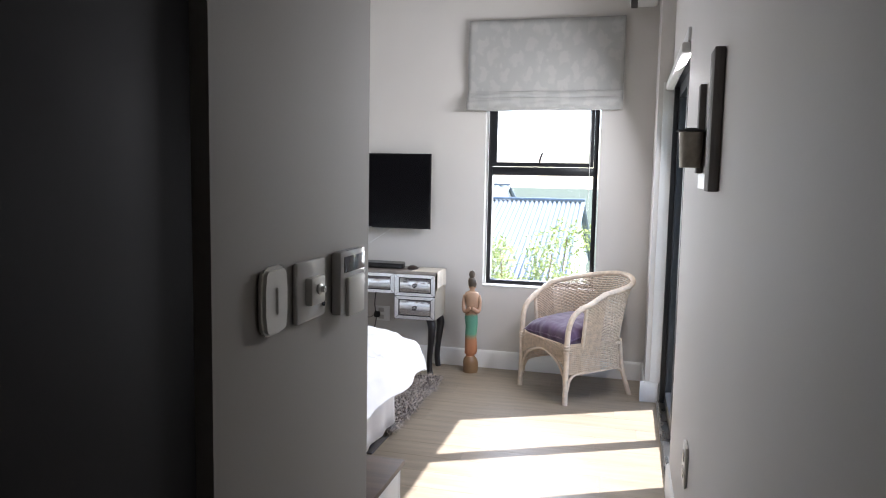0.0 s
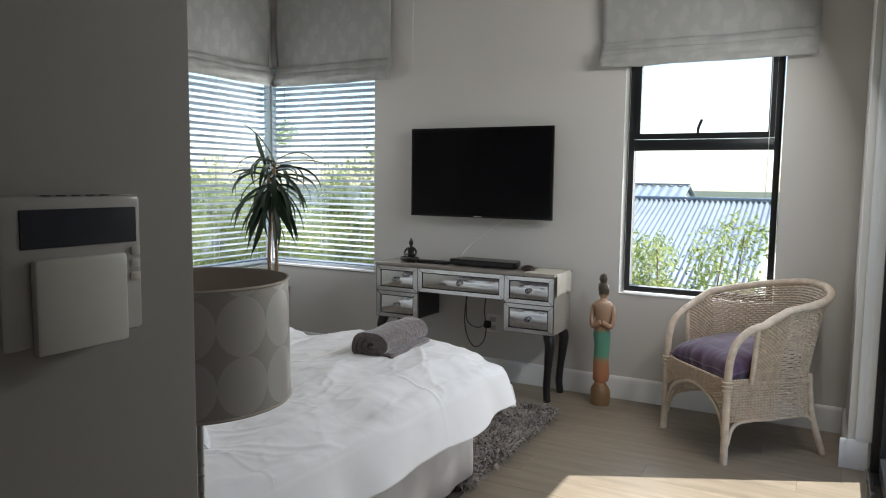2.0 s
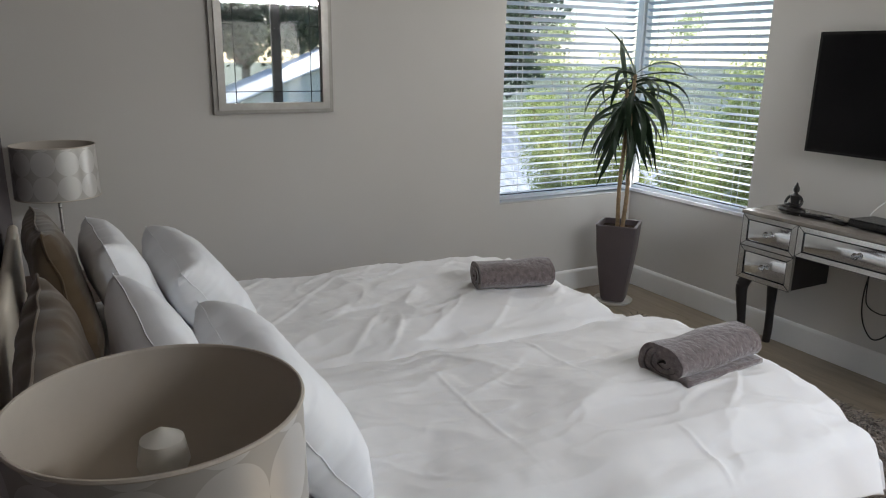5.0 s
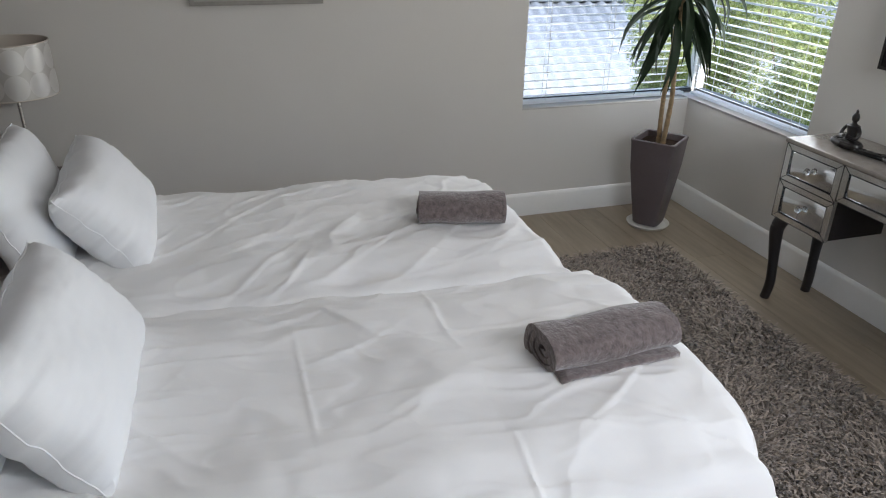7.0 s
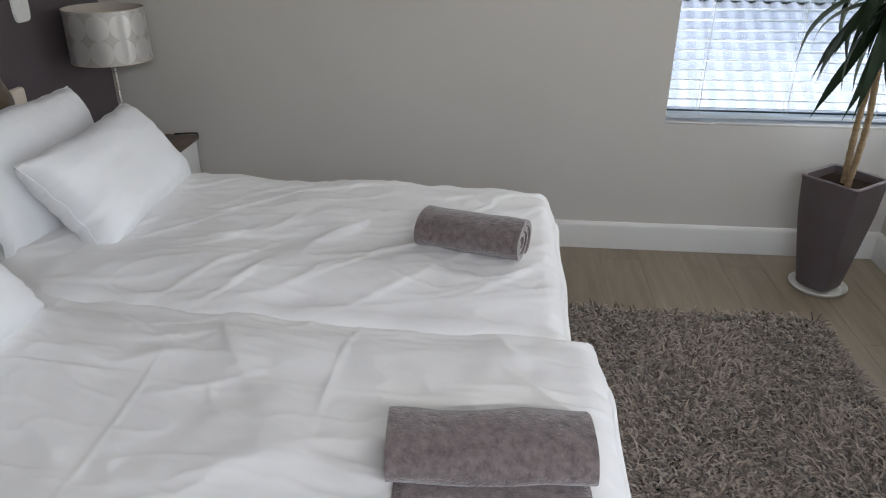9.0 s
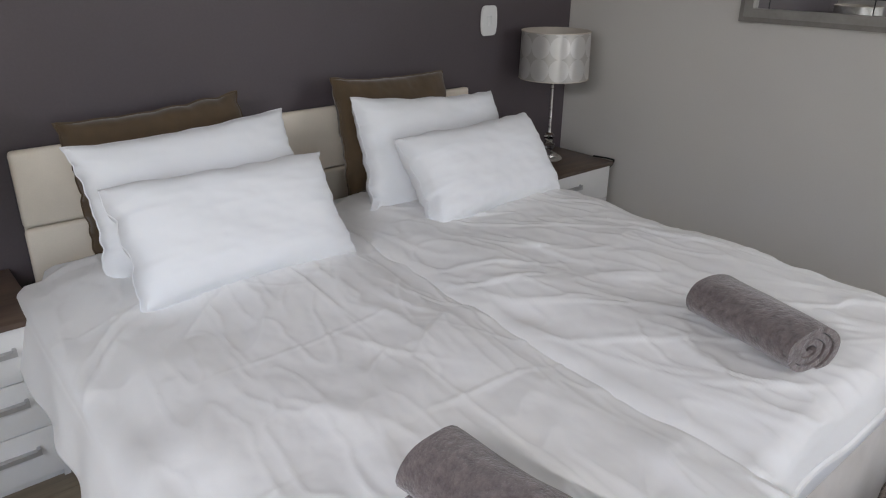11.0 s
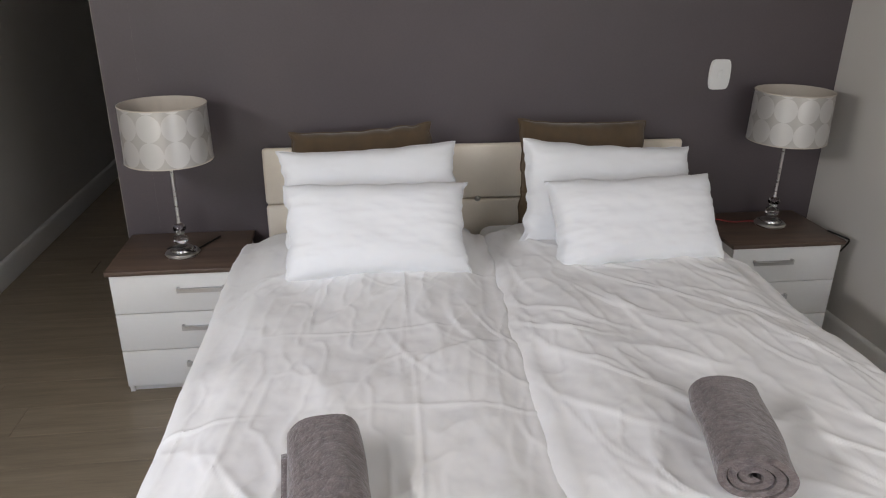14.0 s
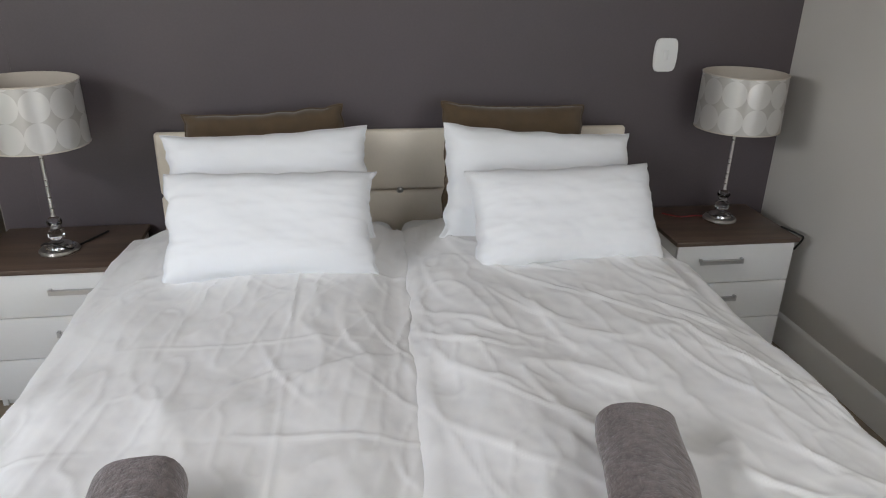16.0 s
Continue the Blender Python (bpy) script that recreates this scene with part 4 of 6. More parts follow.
acs = thing("light_switch", "white rounded light switch plate on the plum wall", "switch", m=pose(-2.886, YH, 1.187))
OVAL = [(-0.046, -0.050), (-0.041, -0.060), (-0.030, -0.065), (0.030, -0.065), (0.041, -0.060), (0.046, -0.050), (0.050, -0.022), (0.050, 0.022), (0.046, 0.050), (0.041, 0.060), (0.030, 0.065), (-0.030, 0.065), (-0.041, 0.060), (-0.046, 0.050), (-0.050, 0.022), (-0.050, -0.022)]
part("plate", prism(OVAL, "y", 0.001, 0.012, 0.004), LACQUER, acs)
part("rocker", box(-0.010, 0.011, -0.020, 0.010, 0.015, 0.020, 0.002), LACQUER, acs)

# ---- television and desk ----
tv = thing("television", "black flat television mounted on the wall", "television")
TX0, TX1, TZ0, TZ1 = -2.144, -1.130, 1.076, 1.660
part("bracket", boxes([(-1.85, YN - 0.045, 1.20, -1.42, YN - 0.001, 1.54)]), BEZEL, tv, "black wall bracket")
part("body", box(TX0 + 0.02, YN - 0.068, TZ0 + 0.02, TX1 - 0.02, YN - 0.045, TZ1 - 0.02, 0.008), BEZEL, tv)
part("bezel", bar_frame(TX0, TZ0, TX1, TZ1, YN - 0.078, YN - 0.06, 0.014), BEZEL, tv)
part("screen", box(TX0 + 0.0135, YN - 0.075, TZ0 + 0.0135, TX1 - 0.0135, YN - 0.069, TZ1 - 0.0135), SCREEN, tv)
part("maker_mark", box(-1.665, YN - 0.0795, TZ0 + 0.004, -1.61, YN - 0.078, TZ0 + 0.010), PLASTIC_G, tv, "small silver maker's mark")

desk = thing("vanity_desk", "mirrored vanity desk with black curved legs", "desk")
QX0, QX1, QY0, QY1 = -2.250, -1.010, 4.905, 5.215
ZT = 0.774
part("carcass", boxes([(QX0 + 0.006, QY0 + 0.02, 0.415, QX0 + 0.31, QY1, ZT - 0.02), (QX1 - 0.31, QY0 + 0.02, 0.415, QX1 - 0.006, QY1, ZT - 0.02), (QX0 + 0.31, QY0 + 0.02, 0.60, QX1 - 0.31, QY1, ZT - 0.02)]), BLACKWOOD, desk, "black lacquered drawer boxes")
part("side_panel", box(QX0, QY0 + 0.004, 0.412, QX0 + 0.0055, QY1, ZT - 0.02), MIRROR_EDGE, desk, "mirrored side panel")
part("side_panel", box(QX1 - 0.0055, QY0 + 0.004, 0.412, QX1, QY1, ZT - 0.02), DESKSIDE, desk, "silver side panel")
part("top", box(QX0 - 0.006, QY0 - 0.006, ZT - 0.0195, QX1 + 0.006, QY1 + 0.004, ZT, 0.003), DESKTOP, desk, "aged mirror top")


def mirror_drawer(x0, x1, z0, z1):
    """A framed mirror front: four mitred strips, a sunk panel and a round knob."""
    fw = 0.032
    y = QY0
    ring_o = [(x0, z0), (x1, z0), (x1, z1), (x0, z1)]
    ring_i = [(x0 + fw, z0 + fw * 0.8), (x1 - fw, z0 + fw * 0.8), (x1 - fw, z1 - fw * 0.8), (x0 + fw, z1 - fw * 0.8)]
    part("frame_strip", ngon_frame(ring_o, ring_i, "y", y + 0.019, y + 0.003), MIRROR_EDGE, desk, "bevelled mirror surround")
    for p, q in zip(ring_o, ring_i):
        part("mitre_line", tube([(p[0], y + 0.0015, p[1]), (q[0], y + 0.0015, q[1])], 0.0009, 5), BLACKLINE, desk)
    for ring_ in (ring_o, ring_i):
        part("edge_line", tube([(p[0], y + 0.002, p[1]) for p in ring_], 0.0011, 5, closed=True), BLACKLINE, desk)
    part("shadow_gap", box(x0 + fw, y + 0.016, z0 + fw * 0.8, x1 - fw, y + 0.0195, z1 - fw * 0.8), BLACKLINE, desk)
    dr = part("drawer_front", box(x0 + fw + 0.004, y + 0.006, z0 + fw * 0.8 + 0.004, x1 - fw - 0.004, y + 0.0155, z1 - fw * 0.8 - 0.004, 0.004), MIRROR_OLD, desk, "mirrored drawer front")
    cx, cz = (x0 + x1) / 2, (z0 + z1) / 2
    part("knob", lathe([(0.005, 0.0), (0.005, 0.008), (0.012, 0.012), (0.0165, 0.020), (0.012, 0.029), (0.001, 0.032)], 12), CRYSTAL, dr, "round glass knob", m=pose(cx, y + 0.006, cz, 90))
    part("screw", lathe([(0.0035, 0.0), (0.0035, 0.0265)], 8), STEEL, dr, m=pose(cx, y + 0.0065, cz, 90))


for x0, x1 in ((QX0, QX0 + 0.315), (QX1 - 0.315, QX1)):
    mirror_drawer(x0, x1, 0.588, ZT - 0.022)
    mirror_drawer(x0, x1, 0.412, 0.586)
mirror_drawer(QX0 + 0.317, QX1 - 0.317, 0.600, ZT - 0.022)


def cabriole(sx, sy):
    """A black curved leg: a wide knee that narrows to a small foot."""
    pts = curve_pts([(0, 0, 0.412), (0.014 * sx, 0.012 * sy, 0.36), (0.012 * sx, 0.010 * sy, 0.30), (0.002 * sx, 0.002 * sy, 0.18), (-0.004 * sx, -0.002 * sy, 0.08), (0.004 * sx, 0.003 * sy, 0.0)], 6)
    rad = [0.034 - 0.012 * min(1, (0.412 - p.z) / 0.22) for p in pts]
    return tube(pts, rad, 14)


for x, sx in ((QX0 + 0.04, -1), (QX1 - 0.04, 1)):
    for y, sy in ((QY0 + 0.04, -1), (QY1 - 0.04, 1)):
        part("leg", cabriole(sx, sy), BLACKWOOD, desk, "black curved leg", m=Matrix.Translation((x, y, 0)))

# a small draped cloth at the end of the desk
bm = bmesh.new()
rows = []
for j in range(18):
    s = j / 17
    row = []
    for i in range(13):
        y = QY0 + 0.02 + 0.26 * i / 12
        e = s * 0.34
        flat = 0.20
        x = QX1 + 0.008 - flat + min(e, flat) + (0.006 * math.sin(i * 1.3) if e > flat else 0) + (0.006 if e > flat else 0)
        z = ZT + 0.003 + 0.001 * math.sin(i) - max(0, e - flat) * (1.0 - 0.08 * abs(math.sin(i * 0.9)))
        row.append(bm.verts.new((x, y, z)))
    rows.append(row)
for a, b in zip(rows, rows[1:]):
    for i in range(12):
        bm.faces.new((a[i], a[i + 1], b[i + 1], b[i]))
thicken(solid("table_runner", bm, mat("cream_runner", (0.60, 0.55, 0.47), 0.9, vary=0.06, scale=14, grain=240, bump=0.2), "cream cloth hanging over the desk end", "cloth"), 0.003)


def meditating_figure():
    bm = lathe([(0.0, 0.0), (0.058, 0.002), (0.060, 0.016), (0.050, 0.026), (0.028, 0.032), (0.024, 0.045), (0.021, 0.060), (0.027, 0.082), (0.028, 0.092), (0.012, 0.100), (0.009, 0.106), (0.015, 0.114), (0.0165, 0.126), (0.012, 0.138), (0.006, 0.145), (0.007, 0.150), (0.001, 0.158)], 20, False)
    for v in bm.verts:
        v.co.y *= 0.72 if v.co.z < 0.03 else 0.8
    for s in (-1, 1):
        tube(curve_pts([(0.027 * s, 0, 0.088), (0.042 * s, -0.005, 0.066), (0.038 * s, -0.018, 0.045), (0.010 * s, -0.030, 0.050)], 5), 0.0075, 8, bm)
        tube(curve_pts([(0.018 * s, 0, 0.024), (0.060 * s, -0.012, 0.020), (0.048 * s, -0.034, 0.018), (0.0 * s, -0.042, 0.018)], 5), 0.013, 8, bm)
    return bm


solid("figurine", meditating_figure(), BRONZE, "small dark seated figurine on the desk", "figurine", m=Matrix.Translation((-2.07, 5.05, ZT)))
solid("notepad", box(-2.02, 5.02, ZT + 0.001, -1.92, 5.07, ZT + 0.012, 0.003), PLASTIC_W, "small white box on the desk", "box")
for x, r in ((-1.93, 8), (-1.84, -14)):
    rc = thing("remote_control", "black remote control lying on the desk", "remote", "remote controls on the desk", m=pose(x, 5.035, ZT + 0.001, 0, 0, r))
    part("shell", box(-0.075, -0.022, 0.0, 0.075, 0.022, 0.018, 0.006), BEZEL, rc)
    for k in range(4):
        part("button", box(-0.05 + 0.028 * k, -0.008, 0.018, -0.036 + 0.028 * k, 0.008, 0.0195), RUBBER, rc)
dec = thing("decoder", "flat black decoder box on the desk", "decoder")
part("case", prism([(-1.755, 5.00), (-1.295, 4.985), (-1.285, 5.03), (-1.32, 5.15), (-1.73, 5.16)], "z", ZT + 0.006, ZT + 0.044, 0.006), BEZEL, dec)
for x, y in ((-1.70, 5.03), (-1.34, 5.03), (-1.70, 5.12), (-1.36, 5.12)):
    part("foot", lathe([(0.012, 0.0), (0.012, 0.007)], 12), RUBBER, dec, m=Matrix.Translation((x, y, ZT)))
ms = solid("computer_mouse", lathe([(0.0, 0.0), (0.030, 0.0), (0.034, 0.006), (0.030, 0.020), (0.018, 0.030), (0.0, 0.033)], 24, False), mat("dark_brown_plastic", (0.035, 0.022, 0.018), 0.3), "small dark rounded gadget on the desk", "gadget", m=pose(-1.225, 5.04, ZT))
ms.scale = (1.35, 1.0, 1.0)
solid("antenna_cable", tube(curve_pts([(-1.42, YN - 0.05, 1.10), (-1.47, YN - 0.03, 1.06), (-1.60, YN - 0.015, 0.98), (-1.70, YN - 0.03, 0.90), (-1.735, YN - 0.10, 0.83), (-1.735, YN - 0.09, 0.80)], 8), 0.003, 6), CORD, "white cable from the television to the decoder", "cable")

so = thing("wall_socket", "white double wall socket with black plug", "socket", m=pose(-1.535, YN, 0.375, 0, 0, 180))
part("plate", box(-0.06, 0.001, -0.06, 0.06, 0.010, 0.06, 0.004), LACQUER, so)
for z in (-0.028, 0.028):
    part("outlet", box(-0.012, 0.010, z - 0.016, 0.034, 0.013, z + 0.016, 0.002), PLASTIC_G, so)
part("plug", box(0.018, 0.010, -0.03, 0.062, 0.05, 0.018, 0.010), RUBBER, so, "black plug")
part("cable", tube(curve_pts([(0.04, 0.05, -0.01), (0.05, 0.06, 0.10), (0.03, 0.05, 0.26)], 8), 0.0035, 6), RUBBER, so, "black cable")
part("cable", tube(curve_pts([(0.04, 0.045, -0.03), (0.06, 0.05, -0.12), (0.12, 0.06, -0.16), (0.18, 0.06, -0.08), (0.20, 0.05, 0.06), (0.17, 0.05, 0.26)], 8), 0.0035, 6), RUBBER, so, "black cable")
part("cable", tube(curve_pts([(0.055, 0.045, -0.005), (0.10, 0.05, -0.03), (0.17, 0.06, 0.0), (0.19, 0.05, 0.10), (0.19, 0.05, 0.26)], 8), 0.003, 6), RUBBER, so, "black cable")
plate("blank_plate", "blank wall plate painted like the wall", "wall plate", pose(-1.30, YN, 0.375, 0, 0, 180), 0.11, 0.09, []).children[0].data.materials[0] = WALL

# ---- carved figure by the window ----


def figure_paint():
    m = mat("carved_wood_paint", (0.3, 0.2, 0.1), 0.5, vary=0.2)
    n, l = m.node_tree.nodes, m.node_tree.links
    b = n["Principled BSDF"]
    tc, sep, r = n.new("ShaderNodeTexCoord"), n.new("ShaderNodeSeparateXYZ"), n.new("ShaderNodeValToRGB")
    nz, ad = n.new("ShaderNodeTexNoise"), n.new("ShaderNodeMath")
    nz.inputs["Scale"].default_value = 30
    l.new(tc.outputs["Object"], sep.inputs[0])
    l.new(tc.outputs["Object"], nz.inputs[0])
    ad.operation = "MULTIPLY_ADD"
    l.new(nz.outputs["Fac"], ad.inputs[0])
    ad.inputs[1].default_value = 0.03
    l.new(sep.outputs[2], ad.inputs[2])
    cr = r.color_ramp
    stops = [(0.0, (0.22, 0.13, 0.06)), (0.125, (0.20, 0.11, 0.05)), (0.135, (0.42, 0.17, 0.08)), (0.26, (0.46, 0.20, 0.10)), (0.30, (0.12, 0.33, 0.22)), (0.44, (0.10, 0.27, 0.19)), (0.455, (0.36, 0.20, 0.12)), (0.62, (0.45, 0.30, 0.20)), (0.655, (0.45, 0.28, 0.18)), (0.67, (0.06, 0.045, 0.03)), (0.78, (0.08, 0.06, 0.04))]
    while len(cr.elements) < len(stops):
        cr.elements.new(0.5)
    for e, (p, c) in zip(cr.elements, stops):
        e.position, e.color = min(1.0, p + 0.012), (*c, 1)
    l.new(ad.outputs[0], r.inputs[0])
    l.new(r.outputs[0], b.inputs["Base Color"])
    return m


bm = lathe([(0.062, 0.0), (0.066, 0.02), (0.066, 0.08), (0.058, 0.10), (0.040, 0.122), (0.034, 0.130), (0.052, 0.145), (0.056, 0.18), (0.050, 0.28), (0.052, 0.36), (0.058, 0.42), (0.052, 0.46), (0.047, 0.50), (0.060, 0.56), (0.066, 0.595), (0.055, 0.615), (0.024, 0.628), (0.021, 0.640), (0.032, 0.655), (0.037, 0.685), (0.036, 0.705), (0.030, 0.722), (0.020, 0.730), (0.027, 0.745), (0.028, 0.762), (0.018, 0.778), (0.002, 0.784)], 28)
for v in bm.verts:
    if v.co.z > 0.13:
        v.co.y *= 0.78
    v.co.x += 0.003 * math.sin(v.co.z * 40)
for s in (-1, 1):
    tube(curve_pts([(0.060 * s, 0, 0.595), (0.070 * s, -0.005, 0.53), (0.058 * s, -0.030, 0.475), (0.005 * s, -0.055, 0.50)], 6), [0.017] * 18 + [0.014], 10, bm)
solid("statue", bm, figure_paint(), "tall carved wooden figure painted green and red", "statue", m=pose(-0.765, 5.085, 0, 0, 0, 8) @ Matrix.Diagonal((0.88, 0.88, 1.0, 1.0)))

# ---- wicker chair ----


def wicker_chair(m):
    c = thing("wicker_chair", "pale wicker tub chair beside the window", "chair", m=m)
    W, F, B = 0.255, -0.265, 0.235

    def plan(q, z):
        """The line of the woven side: q from 0 at one front post round the back to 1 at the other."""
        flare = max(0.0, (z - 0.38) / 0.44) ** 1.3
        low = max(0.0, (0.34 - z) / 0.16) * 0.018
        w, back = W + 0.065 * flare + low * 0.3, B + 0.19 * flare + low
        straight = 0.30
        if q < straight:
            return -w, F + (0.02 - F) * q / straight
        if q > 1 - straight:
            return w, F + (0.02 - F) * (1 - q) / straight
        a = math.pi * (q - straight) / (1 - 2 * straight)
        e = 0.45 + 0.4 * min(1.0, flare * 1.6)
        return -w * math.copysign(abs(math.cos(a)) ** e, math.cos(a)), 0.02 + (back - 0.02) * math.sin(a) ** e

    def rail_height(q):
        k = 1 - abs(2 * q - 1)
        return 0.635 + 0.175 * min(1, max(0, (k - 0.25) / 0.72)) ** 0.8

    def weave(q0, q1, zlo, zhi, step, stakes, phase_name):
        bm = bmesh.new()
        nz = int((zhi(0.5) - zlo(0.5)) / step)
        ns = int((q1 - q0) * 110)
        for k in range(nz + 1):
            f = k / nz
            run = []
            for i in range(ns + 1):
                q = q0 + (q1 - q0) * i / ns
                z = zlo(q) + (zhi(q) - zlo(q)) * f
                x, y = plan(q, z)
                x2, y2 = plan(min(1, q + 0.004), z)
                x1, y1 = plan(max(0, q - 0.004), z)
                nxv = Vector((y2 - y1, x1 - x2, 0)).normalized()
                o = 0.0055 * math.cos(math.pi * i + math.pi * k)
                run.append((x + nxv.x * o, y + nxv.y * o, z))
            tube(run, 0.0046, 5, bm)
        for s in range(stakes + 1):
            q = q0 + (q1 - q0) * s / stakes
            tube([(*plan(q, zlo(q) + (zhi(q) - zlo(q)) * t / 5), zlo(q) + (zhi(q) - zlo(q)) * t / 5) for t in range(6)], 0.003, 5, bm)
        return bm

    part("lower_weave", weave(0.0, 1.0, lambda q: 0.205, lambda q: 0.40, 0.0125, 55, "a"), RATTAN_WEAVE, c, "woven rattan sides")
    part("upper_weave", weave(0.135, 0.865, lambda q: 0.40, lambda q: rail_height(q) - 0.015, 0.0128, 40, "b"), RATTAN_WEAVE, c, "woven rattan tub back")
    bm = bmesh.new()
    for k in range(17):
        f = k / 16
        run = []
        for i in range(55):
            u = -1 + 2 * i / 54
            arch = 0.235 + 0.095 * (1 - abs(u) ** 2.4)
            z = arch + (0.40 - arch) * f
            run.append((u * W, F - 0.004 + 0.0038 * math.cos(math.pi * i + math.pi * k), z))
        tube(run, 0.0036, 5, bm)
    part("front_weave", bm, RATTAN_WEAVE, c, "woven rattan front apron")
    part("seat", box(-W + 0.005, F + 0.005, 0.365, W - 0.005, B - 0.03, 0.385, 0.006), RATTAN_WEAVE, c)
    path = [(-W, F, 0.38), (-W - 0.004, F + 0.006, 0.50), (-W - 0.01, F + 0.035, 0.585), (-W - 0.018, F + 0.10, 0.640)]
    n = 26
    rail = path + [(*plan(q, rail_height(q)), rail_height(q)) for q in (0.16 + 0.68 * k / n for k in range(n + 1))] + [(-x, y, z) for x, y, z in reversed(path)]
    part("arm_rail", tube(curve_pts(rail, 3), 0.0185, 12), RATTAN, c, "thick cane arm and back rail")
    for s in (-1, 1):
        part("front_leg", tube(curve_pts([(s * W, F, 0.40), (s * W, F, 0.20), (s * (W + 0.004), F - 0.004, 0.0)], 4), 0.0175, 12), RATTAN, c)
        part("back_leg", tube(curve_pts([(s * 0.225, B - 0.02, 0.40), (s * 0.235, B + 0.0, 0.20), (s * 0.262, B + 0.055, 0.0)], 4), 0.0165, 12), RATTAN, c)
        part("arm_post", tube([(*[(v * 1.0) for v in plan(0.135 if s < 0 else 0.865, 0.40)], 0.38), (*plan(0.135 if s < 0 else 0.865, 0.63), 0.64)], 0.012, 10), RATTAN, c)
        part("side_brace", tube(curve_pts([(s * W, F + 0.014, 0.09), (s * W, F + 0.035, 0.165), (s * W, F + 0.09, 0.198), (s * W, 0.0, 0.200), (s * 0.24, B - 0.06, 0.200), (s * 0.236, B + 0.0, 0.17)], 6), 0.0095, 8), RATTAN, c)
    part("front_brace", tube(curve_pts([(-W + 0.012, F, 0.10), (-W + 0.03, F, 0.19), (-W * 0.62, F - 0.002, 0.275), (0, F - 0.002, 0.325), (W * 0.62, F - 0.002, 0.275), (W - 0.03, F, 0.19), (W - 0.012, F, 0.10)], 6), 0.0095, 8), RATTAN, c)
    for s in (-1, 1):
        for z in (0.395, 0.375, 0.355):
            part("binding", tube([(s * W + 0.0205 * math.cos(2 * math.pi * k / 16), F + 0.0205 * math.sin(2 * math.pi * k / 16), z) for k in range(16)], 0.005, 6, closed=True), RATTAN, c)
    return c


CHAIR = pose(0.027, 4.845, 0, 0, 0, -47)
wicker_chair(CHAIR)
cu = thing("seat_cushion", "plum velvet cushion on the wicker chair", "cushion", m=CHAIR @ pose(0, -0.035, 0.445, 6, 0, 2))
part("cover", pillow_mesh(0.47, 0.43, 0.17, 31.0, crease=0.35, pinch=0.04), PURPLE, cu)
part("piping", hem_tube(0.47, 0.43, 31.0, 0.004, 0.04), PURPLE, cu)

# ---- mirror ----
mi = thing("wall_mirror", "arched silver-framed wall mirror with strip edging", "mirror")
MY0, MY1, MZ0 = 2.494, 3.102, 1.226
ring = [(0.0, 0.0), (1.0, 0.0), (1.0, 0.735), (0.955, 0.845), (0.80, 0.940), (0.5, 0.985), (0.20, 0.940), (0.045, 0.845), (0.0, 0.735)]
MH = 1.02


def mring(inset):
    cx, cz = (MY0 + MY1) / 2, MZ0 + MH * 0.45
    w, h = MY1 - MY0, MH
    fx, fz = (w / 2 - inset) / (w / 2), (h * 0.5 - inset) / (h * 0.5)
    return [(cx + (MY0 + u * w - cx) * fx, cz + (MZ0 + v * h - cz) * fz) for u, v in ring]


part("outer_frame", ngon_frame(mring(0.0), mring(0.022), "x", XL + 0.001, XL + 0.026), FRAME_S, mi)
part("inner_frame", ngon_frame(mring(0.022), mring(0.058), "x", XL + 0.001, XL + 0.036), mat("champagne_silver_frame", (0.36, 0.345, 0.32), 0.38, 0.5, vary=0.1, scale=18), mi)
part("glass", prism(mring(0.058), "x", XL + 0.004, XL + 0.014), MIRROR, mi, "mirror glass")
ins = mring(0.058)
cyc = (MY0 + MY1) / 2
zsp = MZ0 + 0.735 * MH - 0.025
yl, yr = ins[0][0], ins[1][0]


def strip(name, a, b, r=0.0022):
    return part(name, tube([(XL + 0.0145, *a), (XL + 0.0145, *b)], r, 6), BLACKLINE, mi, "dark bevel line")


strip("bevel_line", (yl + 0.055, ins[0][1]), (yl + 0.055, zsp))
strip("bevel_line", (yr - 0.055, ins[0][1]), (yr - 0.055, zsp))
strip("bevel_line", (yl, zsp), (yr, zsp), 0.003)
strip("bevel_line", (yl, ins[0][1] + 0.055), (yr, ins[0][1] + 0.055))
for z in (zsp - 0.30,):
    strip("bevel_line", (yl, z), (yl + 0.055, z))
    strip("bevel_line", (yr - 0.055, z), (yr, z))
for y, z in (ins[3], ins[4], ins[5], ins[6], ins[7]):
    strip("fan_line", (cyc, zsp), (y, z))
for a, b in zip(ins[2:], ins[3:]):
    strip("fan_line", a, b)

# ---- blinds ----


